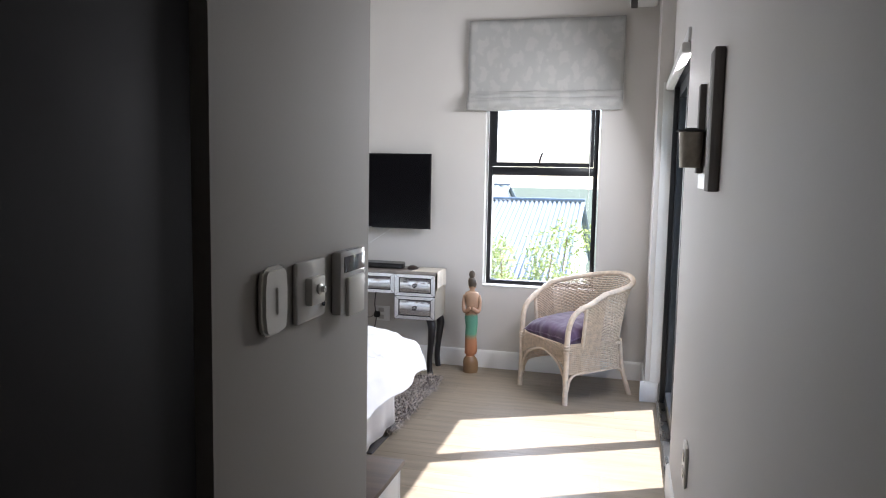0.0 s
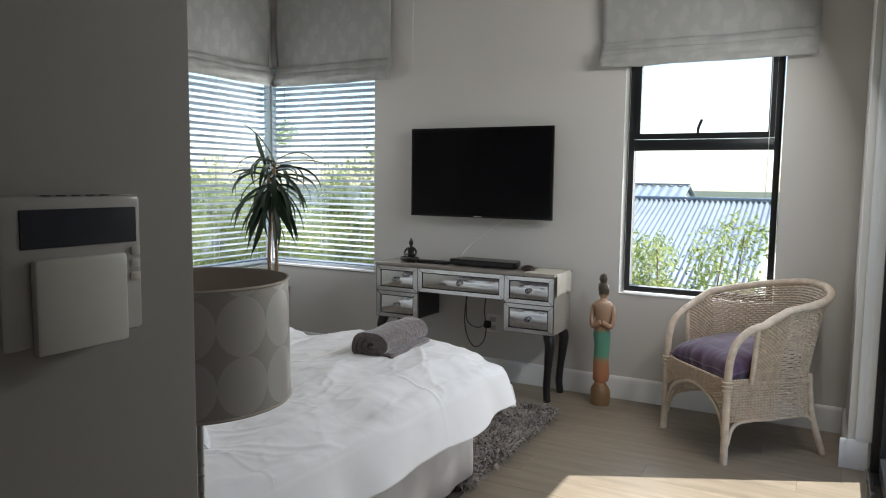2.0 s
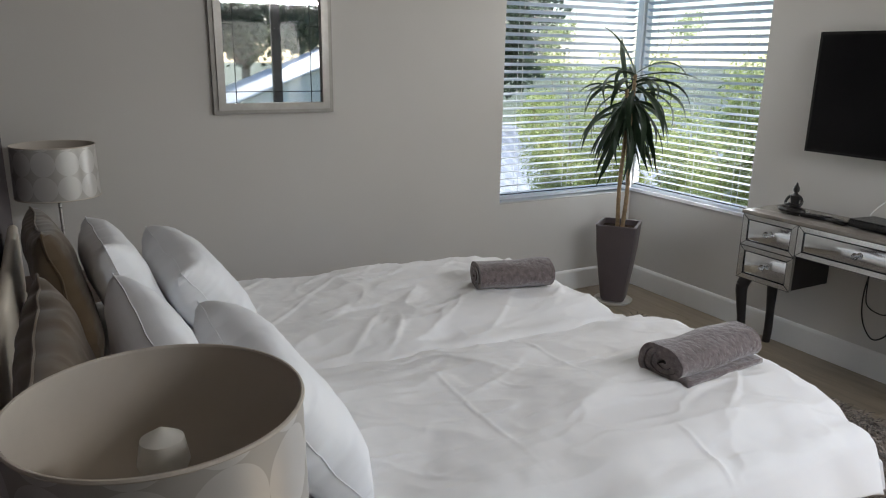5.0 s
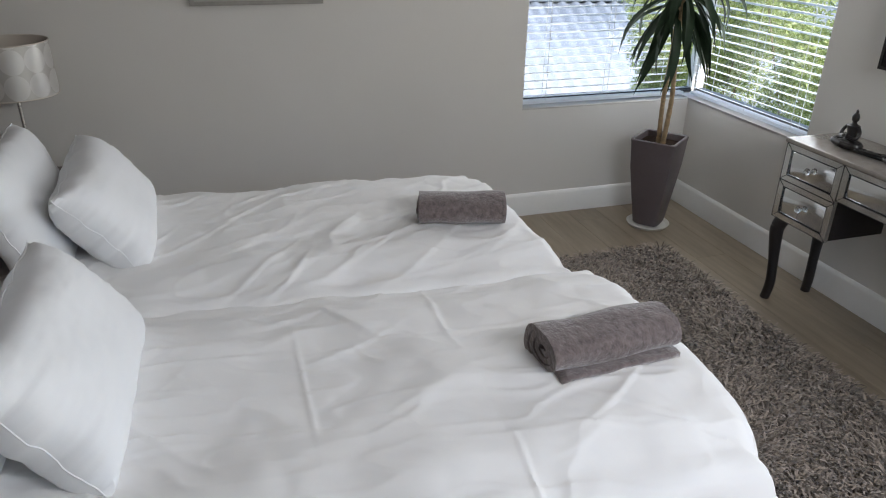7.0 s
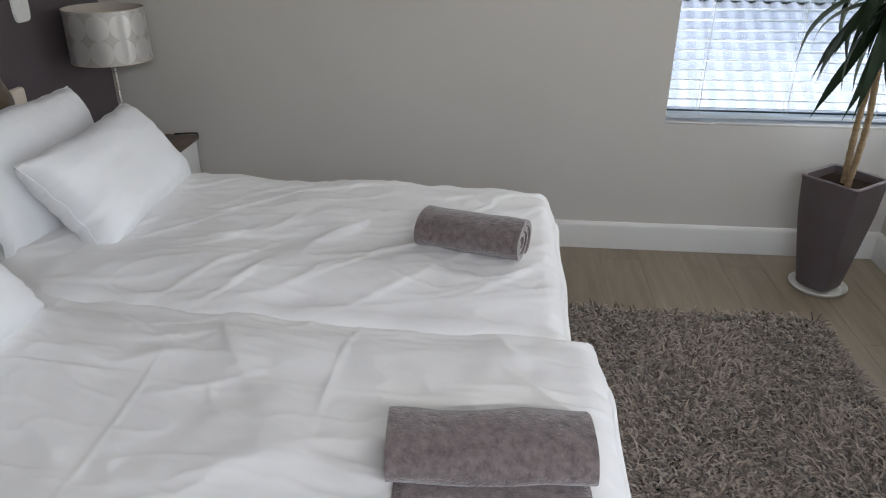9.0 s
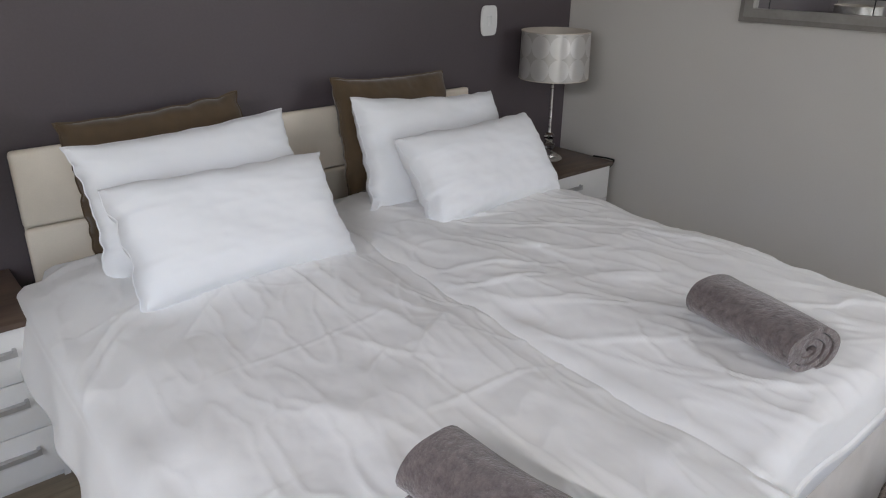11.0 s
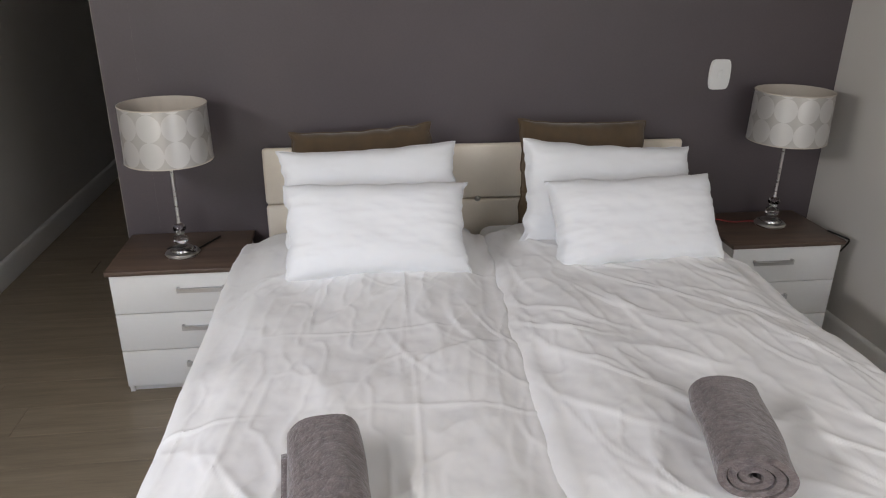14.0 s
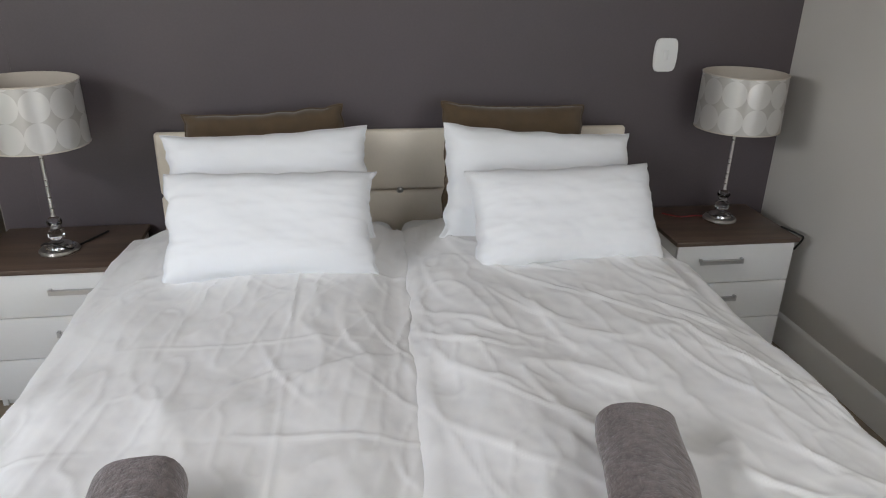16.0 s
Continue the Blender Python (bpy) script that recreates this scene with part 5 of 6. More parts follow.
def roman_blind(label, w, drop, m):
    """A drawn-up fabric blind: a hanging panel with stacked folds along its lower edge. x along, front towards -y, top at z = 0."""
    r = thing("roman_blind", label, "blind", "grey damask roman blinds", m=m)
    part("headrail", box(0.0, -0.03, -0.03, w, -0.001, 0.004, 0.003), ROMAN, r)

    def sheet(z0, z1, out, bulge, seed):
        bm = bmesh.new()
        rows = []
        for j in range(15):
            f = j / 14
            row = []
            for i in range(41):
                u = i / 40
                z = z0 + (z1 - z0) * f - 0.012 * f * math.sin(math.pi * u) * (0.4 + noise.noise(Vector((u * 3, seed, 0))))
                y = -out - bulge * math.sin(math.pi * f) + 0.020 * noise.noise(Vector((u * 3 * w + f * 1.2, f * 1.6 - u, seed))) + 0.006 * noise.noise(Vector((u * 9 * w, f * 5, seed)))
                row.append(bm.verts.new((u * w, y, z)))
            rows.append(row)
        for a, b in zip(rows, rows[1:]):
            for i in range(40):
                bm.faces.new((a[i], a[i + 1], b[i + 1], b[i]))
        return bm

    thicken(part("panel", sheet(-0.005, -drop + 0.095, 0.036, 0.006, w), ROMAN, r), 0.004)
    thicken(part("fold", sheet(-drop + 0.140, -drop + 0.045, 0.054, 0.012, w + 2), ROMAN, r), 0.006)
    thicken(part("fold", sheet(-drop + 0.090, -drop, 0.074, 0.012, w + 4), ROMAN, r), 0.006)
    for z in (-drop + 0.140, -drop + 0.090):
        part("batten_edge", tube([(0.004, -0.050 if z > -drop + 0.1 else -0.062, z), (w - 0.004, -0.050 if z > -drop + 0.1 else -0.062, z)], 0.003, 6), ROMAN, r)
    return r


roman_blind("drawn-up grey damask roman blind over the window", 1.145, 0.665, Matrix.Translation((-0.858, YN, 2.655)))
roman_blind("drawn-up grey damask roman blind over the corner window", 1.03, 0.665, Matrix.Translation((-3.37, YN, 2.665)))
roman_blind("grey damask roman blind on the side of the corner", 1.16, 0.665, Matrix.Translation((XL, 4.02, 2.672)) @ Matrix.Rotation(math.pi / 2, 4, "Z"))
solid("blind_cord", tube(curve_pts([(-2.17, YN - 0.03, 2.66), (-2.172, YN - 0.026, 2.25), (-2.17, YN - 0.024, 2.09)], 6), 0.0022, 6), CORD, "thin pull cord hanging by the blind", "cord")
solid("blind_cord", tube(curve_pts([(0.065, YN + 0.03, 2.1), (0.066, YN + 0.03, 1.6), (0.062, YN + 0.03, 1.25)], 6), 0.0022, 6), CORD, "thin pull cord in front of the window", "cord")


def venetian(label, w, m, tilt):
    """A lowered slatted blind: x along, slats centred on y = 0."""
    v = thing("venetian_blind", label, "blind", "white venetian blinds", m=m)
    me = bpy.data.meshes.new("slat")
    bm = bmesh.new()
    prof = [(-0.0245, 0.0035), (-0.012, 0.0042), (0.0, 0.0028), (0.012, 0.0), (0.0245, -0.006)]
    rows = [[bm.verts.new((x, y, z + t)) for y, z in prof for t in (0.0,)] + [bm.verts.new((x, y, z - 0.0022)) for y, z in reversed(prof)] for x in (0.004, w - 0.004)]
    n = len(rows[0])
    for i in range(n):
        bm.faces.new((rows[0][i], rows[0][(i + 1) % n], rows[1][(i + 1) % n], rows[1][i]))
    bm.faces.new(rows[0][::-1])
    bm.faces.new(rows[1])
    slat = mesh_of("slat", bm, SLAT)
    z = CZ0 + 0.060
    while z < 2.10:
        part("slat", slat, SLAT, v, m=Matrix.Translation((0, 0, z)) @ Matrix.Rotation(radians(tilt), 4, "X"))
        z += 0.0435
    part("bottom_rail", box(0.004, -0.024, CZ0 + 0.022, w - 0.004, 0.024, CZ0 + 0.040, 0.004), SLAT, v)
    part("headrail", box(0.0, -0.028, 2.105, w, 0.028, 2.155, 0.003), SLAT, v)
    for x in (0.14, w / 2, w - 0.14):
        part("ladder_cord", boxes([(x - 0.0015, -0.0265, CZ0 + 0.04, x + 0.0015, -0.0255, 2.105), (x - 0.0015, 0.0255, CZ0 + 0.04, x + 0.0015, 0.0265, 2.105)]), CORD, v)
    return v


venetian("lowered white venetian blind in the corner window", 0.985, Matrix.Translation((XL - 0.04, YN + 0.055, 0)), -8)
venetian("lowered white venetian blind on the corner's side", 1.05, Matrix.Translation((XL - 0.055, CY0 + 0.01, 0)) @ Matrix.Rotation(math.pi / 2, 4, "Z"), -8)

# ---- dracaena ----
pl = thing("potted_dracaena", "tall dracaena in a tapered taupe pot", "potted plant", m=pose(-3.130, 4.872, 0, 0, 0, 38))


def square_ring(r, z, bm, k=0.22):
    pts = []
    for q in range(4):
        a = q * math.pi / 2
        for t in (-0.5, 0.0, 0.5):
            x, y = r, t * 2 * r * (1 - k)
            pts.append((x * math.cos(a) - y * math.sin(a), x * math.sin(a) + y * math.cos(a)))
        c = r * (1 - k * 0.30)
        pts.append((c * math.cos(a) - c * math.sin(a), c * math.sin(a) + c * math.cos(a)))
    return [bm.verts.new((x, y, z)) for x, y in pts]


bm = bmesh.new()
rings = [square_ring(r * 0.92, z * 0.95, bm, k) for r, z, k in ((0.076, 0.018, 0.45), (0.082, 0.03, 0.4), (0.104, 0.20, 0.28), (0.125, 0.38, 0.2), (0.133, 0.52, 0.16), (0.137, 0.545, 0.16), (0.132, 0.55, 0.16), (0.119, 0.547, 0.16), (0.115, 0.50, 0.16))]
for a, b in zip(rings, rings[1:]):
    for i in range(len(a)):
        bm.faces.new((a[i], a[(i + 1) % len(a)], b[(i + 1) % len(a)], b[i]))
bm.faces.new(rings[0][::-1])
part("pot", bm, POT, pl, "tapered square taupe pot")
bm = bmesh.new()
bm.faces.new(square_ring(0.107, 0.486, bm, 0.16))
bmesh.ops.subdivide_edges(bm, edges=bm.edges[:], cuts=1)
part("soil", bm, SOIL, pl)
part("saucer", lathe([(0.0, 0.0), (0.106, 0.0), (0.122, 0.018), (0.118, 0.020), (0.102, 0.006), (0.0, 0.006)], 36, False), PLASTIC_W, pl, "round cream saucer")
rng = random.Random(5)
crowns = []
for (x0, y0), top in (((-0.012, 0.02), (-0.020, 0.02, 1.34)), ((0.022, -0.012), (0.028, -0.01, 1.43))):
    pts = curve_pts([(x0, y0, 0.47), (x0 * 1.6, y0, 0.75), (x0 * 0.8, y0 * 1.2, 1.05), top], 10)
    rad = [0.0125 - 0.002 * (i / len(pts)) + 0.0018 * (i % 2) for i in range(len(pts))]
    part("cane", tube(pts, rad, 10), CANE, pl, "pale ringed cane")
    crowns.append(Vector(top))


def strap_leaf(length, width, droop, rise):
    bm = bmesh.new()
    n = 11
    rows = []
    x = z = 0.0
    ang = rise
    for k in range(n + 1):
        f = k / n
        w = width * (0.30 + 0.70 * math.sin(math.pi * min(1.0, f * 1.05)) ** 0.8) * (1.0 if f < 0.6 else max(0.0, 1 - ((f - 0.6) / 0.4) ** 2))
        w = max(0.0012, w)
        rows.append([bm.verts.new((x, -w / 2, z + 0.15 * w)), bm.verts.new((x, 0, z - 0.1 * w)), bm.verts.new((x, w / 2, z + 0.15 * w))])
        x += math.cos(ang) * length / n
        z += math.sin(ang) * length / n
        ang -= droop / n * (0.4 + 1.6 * f)
        ang = max(ang, -1.5)
    for a, b in zip(rows, rows[1:]):
        for i in range(2):
            bm.faces.new((a[i], a[i + 1], b[i + 1], b[i]))
    return mesh_of("leaf", bm, DLEAF)


LEAVES = [strap_leaf(l, w, d, r) for l, w, d, r in ((0.40, 0.034, 2.5, 0.60), (0.43, 0.037, 2.2, 0.20), (0.43, 0.038, 1.7, -0.3), (0.43, 0.038, 0.9, -0.8), (0.41, 0.036, 0.5, -1.1), (0.54, 0.034, 0.7, 0.95), (0.44, 0.034, 0.7, 0.22))]
for ci, cpt in enumerate(crowns):
    for k in range(33):
        low = k / 32
        kind = 5 if k == 32 else rng.choice((0, 0, 1) if low > 0.72 else (1, 2, 2) if low > 0.45 else (3, 2, 3) if low > 0.2 else (4, 3, 4))
        if k == 28:
            kind = 6
        az = k * 2.39996 + rng.uniform(-0.3, 0.3) + ci * 1.3
        z = cpt.z - 0.20 + 0.21 * low
        s = rng.uniform(0.82, 1.12)
        part("leaf", LEAVES[kind], DLEAF, pl, m=Matrix.Translation((cpt.x * (0.9 + 0.1 * low), cpt.y, z)) @ Matrix.Rotation(az, 4, "Z") @ Matrix.Rotation(rng.uniform(-0.45, 0.45), 4, "X") @ Matrix.Scale(s, 4))

# ---- shag rug ----
RX0, RX1, RY0, RY1 = -2.77, -0.90, 3.30, 4.73
rug = thing("shag_rug", "grey-brown long-pile shag rug at the bed's foot", "rug")
part("backing", box(RX0 + 0.01, RY0, 0.001, RX1 - 0.01, RY1 - 0.01, 0.012, 0.004), RUGBASE, rug)


def shag(n, x0, y0, x1, y1, seed):
    """Loose yarn strands, each a bent tapering ribbon."""
    g = np.random.default_rng(seed)
    ox, oy = g.uniform(x0, x1, n), g.uniform(y0, y1, n)
    swirl = np.sin(ox * 7.0) * 1.3 + np.cos(oy * 9.0) * 1.5
    az = swirl + g.normal(0, 1.1, n)
    ln, w = g.uniform(0.045, 0.080, n), g.uniform(0.0024, 0.0050, n)
    lean = g.uniform(0.5, 1.25, n)
    d = np.stack([np.cos(az), np.sin(az), np.zeros(n)], 1)
    side = np.stack([-np.sin(az), np.cos(az), np.zeros(n)], 1)
    base = np.stack([ox, oy, np.full(n, 0.010)], 1)
    verts = np.empty((n, 7, 3))
    for k, (f, wf) in enumerate(((0.0, 1.0), (0.4, 1.05), (0.75, 0.9))):
        a = lean * f
        p = base + d * (ln * f * np.sin(a))[:, None] + np.array([0, 0, 1.0]) * (ln * f * np.cos(a * 0.9))[:, None]
        verts[:, 2 * k] = p - side * (w * wf)[:, None]
        verts[:, 2 * k + 1] = p + side * (w * wf)[:, None]
    a = lean * 1.15
    verts[:, 6] = base + d * (ln * np.sin(a))[:, None] + np.array([0, 0, 1.0]) * (ln * np.cos(a))[:, None]
    verts[:, :, 2] = np.maximum(verts[:, :, 2], 0.008)
    idx = np.arange(n)[:, None] * 7
    quads = np.concatenate([idx + np.array([0, 1, 3, 2]), idx + np.array([2, 3, 5, 4])]).tolist()
    tris = (idx + np.array([4, 5, 6])).tolist()
    me = bpy.data.meshes.new("pile")
    me.from_pydata(verts.reshape(-1, 3).tolist(), [], quads + tris)
    return me


def yarn_mat():
    m = mat("shag_yarn", (0.22, 0.19, 0.175), 0.95, vary=0.3, bump=0.0, sheen=0.3)
    n, l = m.node_tree.nodes, m.node_tree.links
    g, r = n.new("ShaderNodeNewGeometry"), n.new("ShaderNodeValToRGB")
    r.color_ramp.elements[0].color, r.color_ramp.elements[1].color = (0.06, 0.047, 0.038, 1), (0.42, 0.35, 0.292, 1)
    l.new(g.outputs["Random Per Island"], r.inputs[0])
    l.new(r.outputs[0], n["Principled BSDF"].inputs["Base Color"])
    return m


pile = shag(52000, RX0, RY0 + 0.25, RX1, RY1, 3)
pile.materials.append(yarn_mat())
tagged(part("shag_fibre", pile, RUGM, rug), kind="stuff")

# ---- passage fittings ----


def on_partition(y, z):
    return pose(PX, y, z, 0, 0, -90)


sw = thing("light_switch", "ivory oblong light switch in the passage", "switch", m=on_partition(1.044, 1.240))
part("plate", prism([(x, z * 1.02) for x, z in OVAL], "y", 0.001, 0.018, 0.007), PLASTIC_W, sw)
part("rocker", prism([(-0.008, -0.026), (0.003, -0.026), (0.003, 0.026), (-0.002, 0.026)], "y", 0.0175, 0.022, 0.001), PLASTIC_W, sw)
th = thing("isolator_switch", "glossy ivory key isolator switch on the wall", "switch", m=on_partition(1.211, 1.236))
part("plate", box(-0.070, 0.001, -0.065, 0.070, 0.014, 0.065, 0.006), PLASTIC_G, th)
part("block", box(-0.034, 0.012, -0.030, 0.034, 0.030, 0.030, 0.005), PLASTIC_W, th)
part("key_knob", lathe([(0.011, 0.0), (0.012, 0.006), (0.007, 0.009), (0.007, 0.016), (0.002, 0.018)], 16), STEEL, th, "small metal key", m=pose(0.004, 0.029, 0.004, -90))
part("lens", lathe([(0.006, 0.0), (0.006, 0.004), (0.003, 0.006)], 14), LCD, th, m=pose(-0.056, 0.013, -0.038, -90))
al = thing("alarm_keypad", "grey alarm keypad with slate display, flip cover", "keypad", m=on_partition(1.417, 1.232))
part("case", box(-0.078, 0.001, -0.075, 0.078, 0.026, 0.073, 0.006), PLASTIC_G, al)
part("display", box(-0.070, 0.0255, 0.022, 0.058, 0.0275, 0.060, 0.001), LCD, al, "dark slate display")
part("flip_cover", box(-0.052, 0.0255, -0.082, 0.050, 0.036, 0.012, 0.004), PLASTIC_W, al, "paler flip cover")
for k in range(3):
    part("key", box(-0.073, 0.026, -0.02 + k * 0.014, -0.062, 0.029, -0.011 + k * 0.014, 0.001), PLASTIC_W, al)
for k in range(5):
    part("vent", box(-0.04 + k * 0.016, 0.020, 0.0725, -0.032 + k * 0.016, 0.024, 0.0735), LCD, al)

sc = thing("wall_sconce", "weathered wood wall sconce with zinc bucket", "sconce")
part("back_board", box(XR - 0.030, 1.95, 1.455, XR - 0.001, 2.06, 1.855, 0.004), GREYWOOD, sc, "weathered grey board")
part("inner_board", box(XR - 0.022, 2.44, 1.512, XR - 0.001, 2.50, 1.815, 0.003), GREYWOOD, sc, "weathered grey board")
part("base_plate", box(XR - 0.010, 2.06, 1.46, XR - 0.001, 2.50, 1.51, 0.002), TRIM, sc, "white metal plate")
bu = part("bucket", lathe([(0.0, 1.530), (0.034, 1.530), (0.041, 1.650), (0.045, 1.652), (0.045, 1.657), (0.040, 1.657), (0.032, 1.54), (0.0, 1.54)], 28, False), TIN, sc, "aged zinc bucket", m=Matrix.Translation((XR - 0.046, 2.42, 0)))
part("rim", tube([(0.045 * math.cos(2 * math.pi * k / 28), 0.045 * math.sin(2 * math.pi * k / 28), 1.654) for k in range(28)], 0.004, 6, closed=True), BLACKLINE, bu)
part("candle", lathe([(0.024, 1.54), (0.024, 1.660), (0.021, 1.664), (0.0, 1.662)], 20, False), BLACKLINE, bu, "dark candle stub")

ou = thing("wall_socket", "white wall socket low on the passage wall", "socket", m=pose(XR, 2.43, 0.478, 0, 0, 90))
part("plate", box(-0.05, 0.001, -0.075, 0.05, 0.013, 0.075, 0.005), PLASTIC_W, ou)
for z in (-0.03, 0.03):
    part("outlet", box(-0.02, 0.0125, z - 0.018, 0.02, 0.0155, z + 0.018, 0.002), LCD, ou)

ac = thing("air_conditioner", "white split air conditioner high on the wall", "air conditioner")
part("casing", box(0.305, 4.80, 2.70, 0.499, YN - 0.04, 2.98, 0.03, 4), LACQUER, ac)
part("louvre", box(0.315, 4.83, 2.694, 0.36, YN - 0.07, 2.702, 0.002), BLACKLINE, ac, "dark air outlet slot")

# ---- chandelier ----
ch = thing("chandelier", "small crystal chandelier hanging from the ceiling", "chandelier", m=Matrix.Translation((-1.31, 3.36, -0.075)))
part("ceiling_rose", lathe([(0.06, ZC + 0.045), (0.065, ZC + 0.055), (0.06, ZC + 0.075)], 24), STEEL, ch)
part("chain", lathe([(0.006, 2.75), (0.006, ZC + 0.045)], 10), STEEL, ch)
part("stem", lathe([(0.012, 2.30), (0.035, 2.33), (0.016, 2.38), (0.030, 2.46), (0.014, 2.55), (0.040, 2.62), (0.012, 2.68), (0.010, 2.76)], 20), CRYSTAL, ch)
drop = mesh_of("crystal_drop", lathe([(0.001, -0.030), (0.010, -0.018), (0.012, -0.008), (0.001, 0.006)], 8, False), CRYSTAL)
bead = mesh_of("crystal_bead", lathe([(0.001, -0.008), (0.008, 0.0), (0.001, 0.008)], 8, False), CRYSTAL)
for k in range(6):
    a = k * math.pi / 3
    R = Matrix.Rotation(a, 4, "Z")
    arm = part("arm", tube(curve_pts([(0.02, 0, 2.40), (0.09, 0, 2.31), (0.17, 0, 2.33), (0.21, 0, 2.40)], 6), 0.007, 8), CRYSTAL, ch, m=R)
    part("cup", lathe([(0.012, 2.395), (0.04, 2.41), (0.042, 2.415)], 16, False), CRYSTAL, arm, m=Matrix.Translation((0.21, 0, 0)))
    part("candle_tube", lathe([(0.011, 2.40), (0.011, 2.49)], 12), PLASTIC_W, arm, m=Matrix.Translation((0.21, 0, 0)))
    for x, z in ((0.21, 2.365), (0.24, 2.375), (0.18, 2.375), (0.10, 2.27), (0.15, 2.28)):
        part("crystal_drop", drop, CRYSTAL, arm, m=Matrix.Translation((x, 0.01 * math.sin(k + x * 40), z)))
for k in range(5):
    part("crystal_bead", bead, CRYSTAL, ch, m=Matrix.Translation((0, 0, 2.29 - 0.022 * k)))
part("crystal_ball", lathe([(0.001, 2.135), (0.014, 2.142), (0.020, 2.158), (0.014, 2.174), (0.001, 2.181)], 12, False), CRYSTAL, ch)

# ---- outside ----
ground = solid("ground", box(-400, -400, -3.6, 400, 400, -3.4), LAWN, "garden ground running out to the hills", "ground", kind="structure")


def leaf_cloud(name, n, centres, size, material, seed, droop=0.3, thin=0.16):
    """Many small leaves scattered round the given clump centres (x, y, z, radius)."""
    g = np.random.default_rng(seed)
    c = np.array(centres)
    pick = g.choice(len(c), n, p=c[:, 3] ** 2 / (c[:, 3] ** 2).sum())
    dirs = g.normal(size=(n, 3))
    dirs /= np.linalg.norm(dirs, axis=1)[:, None]
    p = c[pick, :3] + dirs * (c[pick, 3] * g.uniform(0.25, 1.05, n) ** 0.6)[:, None]
    a = g.normal(size=(n, 3))
    a[:, 2] -= droop
    a /= np.linalg.norm(a, axis=1)[:, None]
    b = np.cross(a, g.normal(size=(n, 3)))
    b /= np.linalg.norm(b, axis=1)[:, None]
    s = size * g.uniform(0.6, 1.3, n)[:, None]
    v = np.stack([p, p + a * s * 0.5 + b * s * thin, p + a * s, p + a * s * 0.5 - b * s * thin], 1).reshape(-1, 3)
    me = bpy.data.meshes.new(name)
    me.from_pydata(v.tolist(), [], (np.arange(n)[:, None] * 4 + np.arange(4)).tolist())
    me.materials.append(material)
    return me


def bamboo_clump(label, x, y, base, top, spread, n, seed):
    g = random.Random(seed)
    t = thing("bamboo", label, "bamboo", "bamboo outside the windows", m=Matrix.Translation((x, y, base)))
    cl = []
    for k in range(13):
        dx, dy = g.uniform(-spread, spread), g.uniform(-spread * 0.6, spread * 0.6)
        h = (top - base) * g.uniform(0.62, 1.0)
        lx, ly = dx * g.uniform(1.1, 1.7), dy * 1.3
        pts = curve_pts([(dx * 0.4, dy * 0.4, 0), (dx * 0.6, dy * 0.6, h * 0.5), (lx, ly, h)], 6)
        part("culm", tube(pts, [0.016 * (1 - 0.7 * i / len(pts)) for i in range(len(pts))], 6), CANE, t, "pale bamboo culm")
        for f in (0.45, 0.58, 0.70, 0.80, 0.88, 0.95, 1.0):
            q = pts[min(len(pts) - 1, int(f * (len(pts) - 1)))]
            for s in range(2):
                cl.append((q.x + g.uniform(-0.22, 0.22), q.y + g.uniform(-0.22, 0.22), q.z + g.uniform(-0.15, 0.1), 0.30 * (1.2 - 0.55 * f)))
    tagged(part("crown", leaf_cloud("crown", int(n * 1.7), cl, 0.06, BAMBOO, seed), BAMBOO, t, "yellow-green narrow leaves"), kind="stuff")
    return t


bamboo_clump("leafy yellow-green bamboo close outside the window", -0.75, 7.6, -3.4, 1.15, 0.50, 30000, 3)
bamboo_clump("low leafy bamboo under the window", 0.35, 7.9, -3.4, 0.30, 0.65, 18000, 4)
bamboo_clump("tall bamboo outside the corner window", -4.35, 8.2, -3.4, 1.95, 0.75, 40000, 5)
bamboo_clump("dense bamboo beside the corner window", -5.6, 8.8, -3.4, 1.75, 0.9, 40000, 6)
bamboo_clump("bamboo further along the garden edge", -3.1, 8.0, -3.4, 0.55, 0.6, 22000, 7)
bamboo_clump("pale shrub beyond the side window", -7.8, 8.5, -3.4, 2.1, 1.1, 42000, 8)


def tree(label, x, y, base, h, r, n, seed, material=None):
    g = random.Random(seed)
    t = thing("tree", label, "tree", "garden trees outside", m=Matrix.Translation((x, y, base)))
    part("trunk", tube(curve_pts([(0, 0, 0), (0.1, 0.05, h * 0.3), (-0.1, 0.1, h * 0.6)], 5), [0.28 - 0.015 * k for k in range(11)], 10), BARK, t)
    cl = []
    for k in range(11):
        a, e = g.uniform(0, 6.28), g.uniform(0.15, 1.0)
        q = (r * 0.75 * math.cos(a) * (1.1 - 0.5 * e), r * 0.75 * math.sin(a) * (1.1 - 0.5 * e), h * (0.45 + 0.5 * e))
        part("limb", tube(curve_pts([(0, 0, h * 0.35), (q[0] * 0.5, q[1] * 0.5, h * 0.5), q], 4), [0.10 - 0.009 * i for i in range(9)], 6), BARK, t)
        cl.append((*q, r * g.uniform(0.28, 0.46)))
    tagged(part("crown", leaf_cloud("crown", n, cl, 0.32, material or OAKLEAF, seed, 0.2, 0.3), OAKLEAF, t, "dark green leafy crown"), kind="stuff")


tree("large dark green tree behind the white house", 27, 10.0, -3.4, 12, 5.5, 16000, 21)
tree("tall dark green tree in the garden", 26, 18.0, -3.4, 12.5, 6, 16000, 22)
tree("dark green tree beyond the road", 25, 3.0, -3.4, 11, 5, 14000, 23)
tree("light green tree by the white house", 12.5, 10.5, -3.4, 4.6, 1.5, 6000, 24, BAMBOO)
tree("dark tree past the neighbouring house", -24, 16, -3.4, 7, 4, 9000, 25)


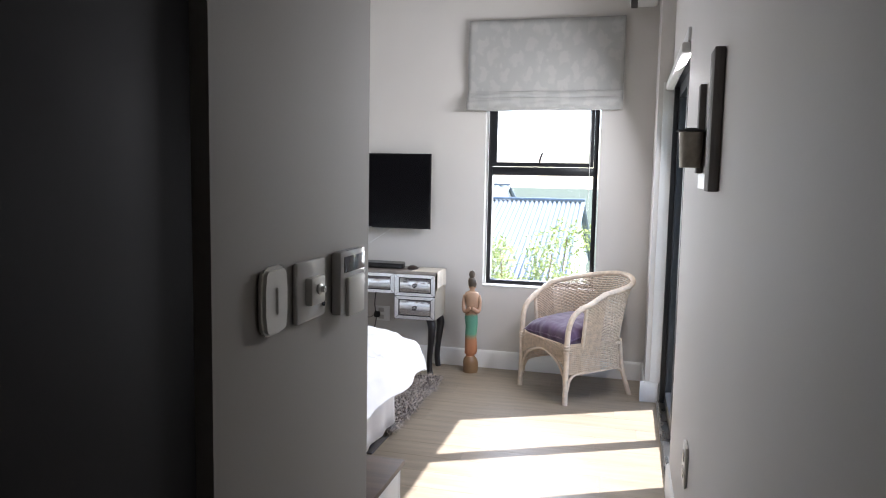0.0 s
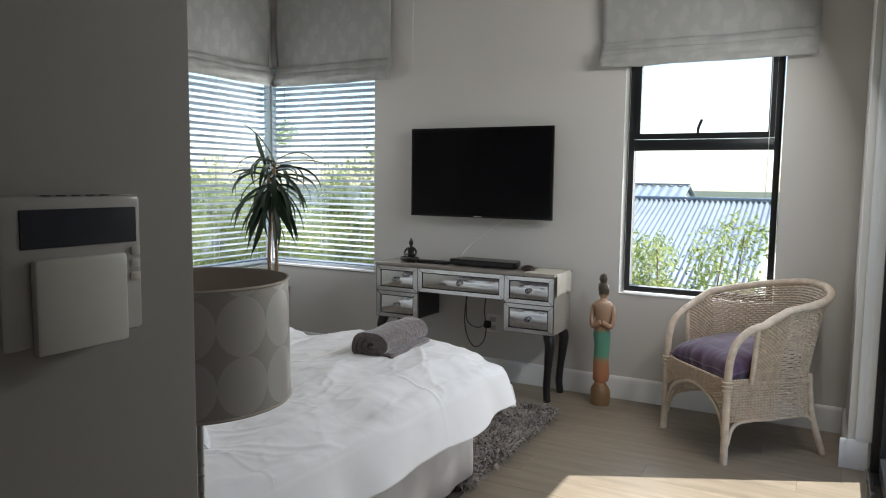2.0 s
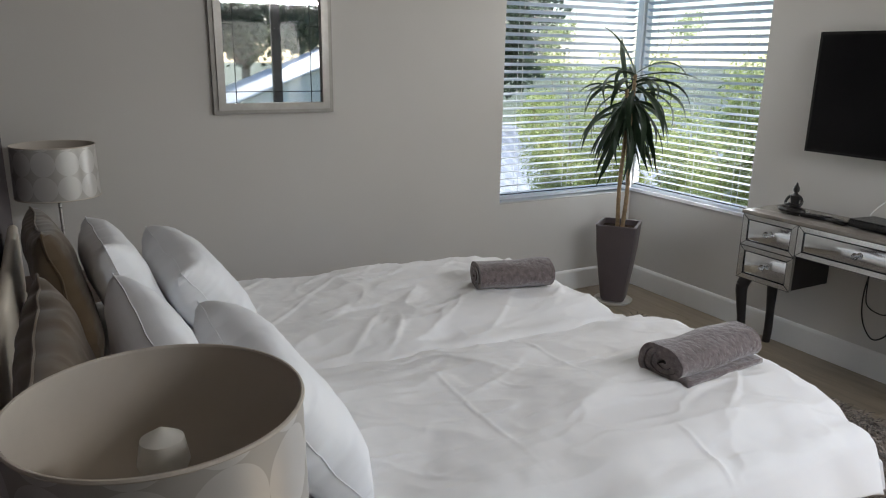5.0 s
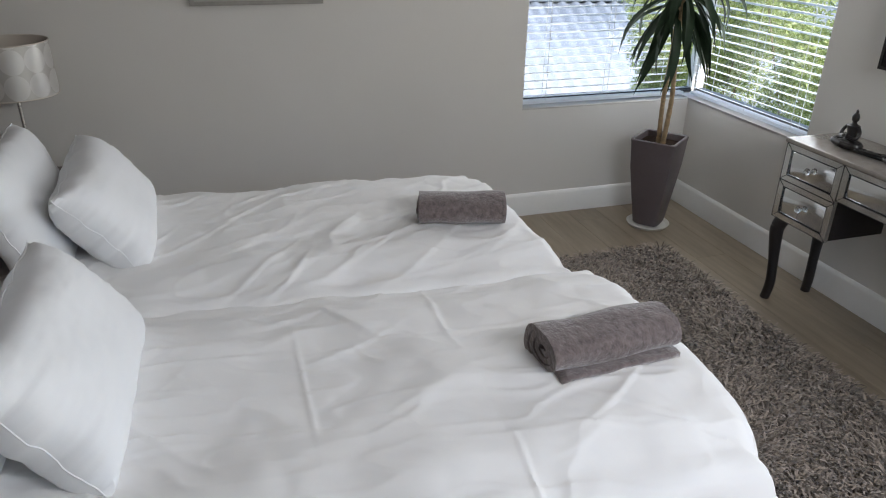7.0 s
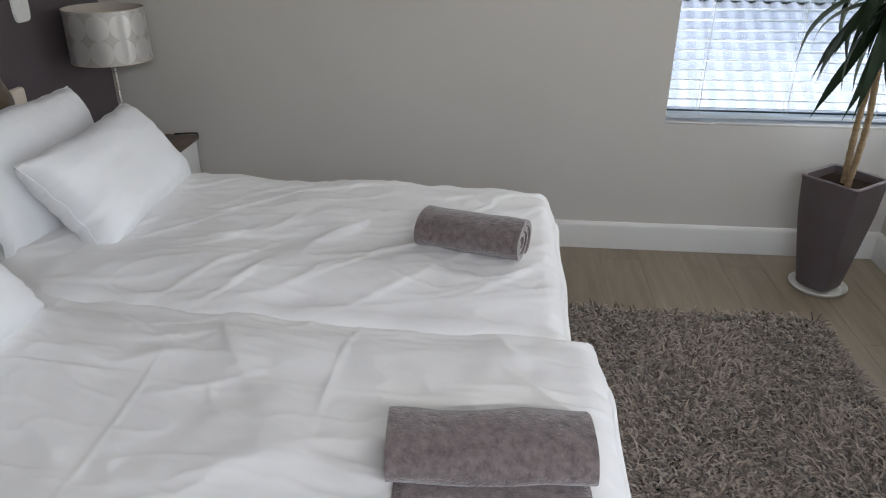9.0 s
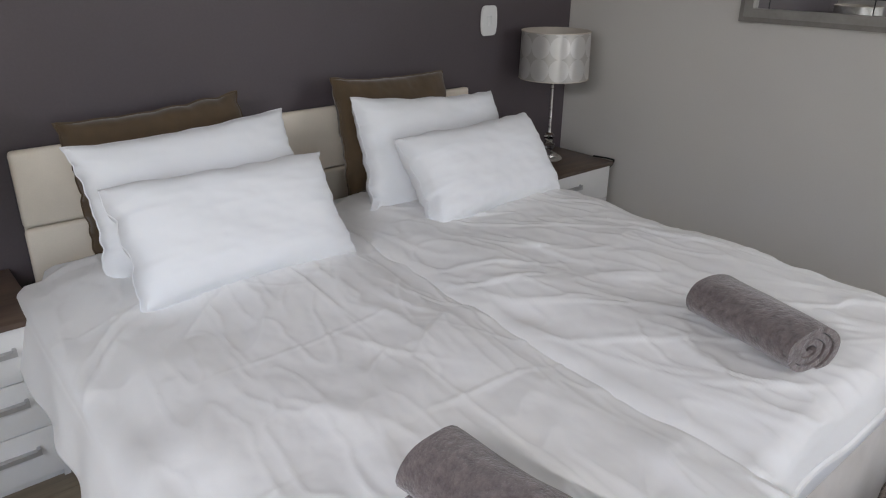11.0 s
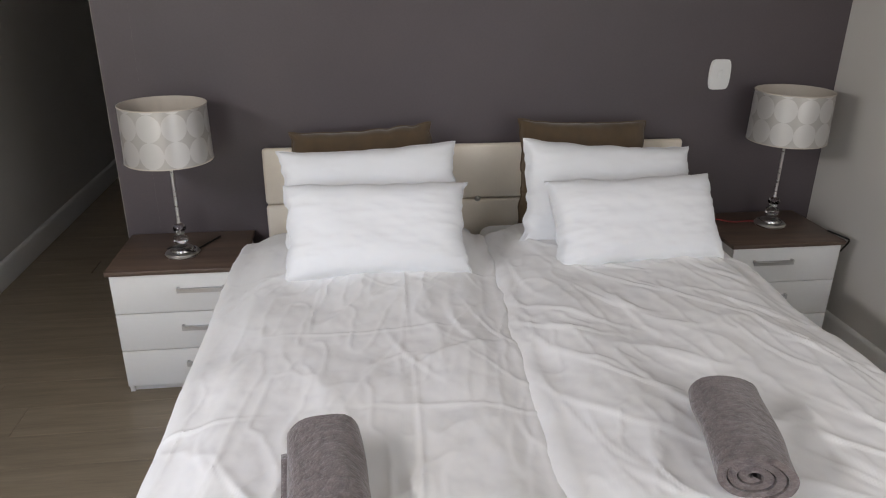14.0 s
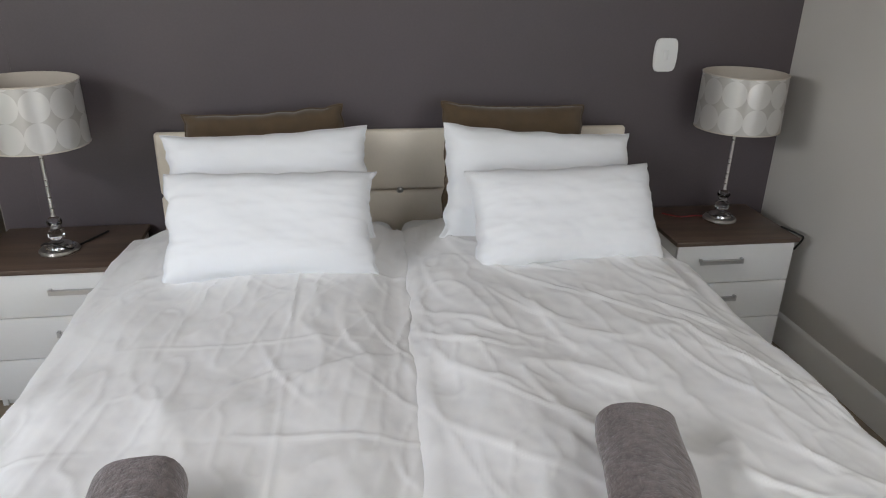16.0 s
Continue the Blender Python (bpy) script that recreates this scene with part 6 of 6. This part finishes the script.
def house(label, m, w, d, wall_h, roof_h, roof_mat, ribs, windows):
    """A plain house with a ribbed gable roof whose ridge runs along x."""
    h = thing("house", label, "house", "neighbouring houses", m=m)
    part("wall", box(-w / 2, -d / 2, 0, w / 2, d / 2, wall_h), PLASTER, h, "white plastered wall")
    for s in (-1, 1):
        bm = bmesh.new()
        n = ribs
        lo, hi = [], []
        for i in range(n * 4 + 1):
            x = -w / 2 - 0.3 + (w + 0.6) * i / (n * 4)
            up = 0.06 if i % 4 in (1, 2) else 0.0
            lo.append(bm.verts.new((x, s * (d / 2 + 0.4), wall_h - 0.1 + up)))
            hi.append(bm.verts.new((x, 0, wall_h + roof_h + up)))
        for i in range(n * 4):
            bm.faces.new((lo[i], lo[i + 1], hi[i + 1], hi[i]))
        thicken(part("roof", bm, roof_mat, h, "ribbed metal roof slope"), 0.03)
    part("ridge", box(-w / 2 - 0.3, -0.12, wall_h + roof_h + 0.02, w / 2 + 0.3, 0.12, wall_h + roof_h + 0.10, 0.02), roof_mat, h)
    for s in (-1, 1):
        part("gable", prism([(-d / 2, wall_h), (d / 2, wall_h), (0, wall_h + roof_h - 0.06)], "x", s * w / 2 - 0.1, s * w / 2 + 0.1), PLASTER, h)
    for x, y, z, ww, wh, fx in windows:
        wn_ = part("window", box(x - (ww / 2 if not fx else 0.05), y - (0.05 if not fx else ww / 2), z, x + (ww / 2 if not fx else 0.05), y + (0.05 if not fx else ww / 2), z + wh), TRIM, h, "white framed window")
        part("pane", box(x - (ww / 2 - 0.08 if not fx else 0.07), y - (0.07 if not fx else ww / 2 - 0.08), z + 0.08, x + (ww / 2 - 0.08 if not fx else 0.07), y + (0.07 if not fx else ww / 2 - 0.08), z + wh - 0.08), WINDARK, wn_)
    return h


house("neighbouring house with blue-grey corrugated roof", pose(-7.0, 22.5, -3.4, 0, 0, 0), 11.5, 15.0, 1.6, 2.60, ROOFM, 86, [(0, -7.52, 0.3, 1.2, 1.0, False)])
house("pale low house behind the corrugated roof", pose(-10.2, 34.0, -3.4, 0, 0, 0), 9.5, 8.0, 3.2, 1.35, ROOFM, 26, [(0, -4.02, 1.2, 1.2, 1.0, False)])
house("white house with pale roof across the garden", pose(17.5, 11.0, -3.4, 0, 0, 8), 7.0, 9.0, 3.2, 1.9, ROOFW, 24, [(-3.52, -2.0, 1.4, 1.2, 0.9, True), (-3.52, 1.2, 1.4, 1.2, 0.9, True), (-3.52, 3.4, 1.4, 0.7, 0.9, True)])
house("pale neighbouring house beyond the side window", pose(-15.5, 11.5, -3.4, 0, 0, 82), 12.0, 8.0, 1.5, 1.6, ROOFD, 40, [(0, -4.02, 0.3, 1.2, 0.9, False)])

# ---- floor planks ----
plank_w, plank_l = 0.188, 1.26
planks = {}


def plank_mesh(length):
    key = round(length, 3)
    if key not in planks:
        bm = bmesh.new()
        c, g = 0.0011, 0.0006
        lo = [bm.verts.new(p) for p in ((0, 0, -0.012), (length - g, 0, -0.012), (length - g, plank_w - g, -0.012), (0, plank_w - g, -0.012))]
        mid = [bm.verts.new((v.co.x, v.co.y, -c * 0.7)) for v in lo]
        hi = [bm.verts.new(p) for p in ((c, c, 0), (length - g - c, c, 0), (length - g - c, plank_w - g - c, 0), (c, plank_w - g - c, 0))]
        for a, b in ((lo, mid), (mid, hi)):
            for i in range(4):
                bm.faces.new((a[i], a[(i + 1) % 4], b[(i + 1) % 4], b[i]))
        bm.faces.new(hi)
        planks[key] = mesh_of("plank", bm, PLANK, False)
    return planks[key]


rng = random.Random(9)
y = YN - plank_w
while y > -3.2:
    lo_x = XL if y > YH - 0.02 else PX - 0.12
    x = XL - rng.uniform(0.0, plank_l)
    while x < XR + 0.01:
        x0, x1 = max(x, lo_x), min(x + plank_l, XR + 0.01)
        if x1 - x0 > 0.03:
            part("plank", plank_mesh(round(x1 - x0, 2)), PLANK, floor, m=Matrix.Translation((x0, y, 0)))
        x += plank_l
    y -= plank_w
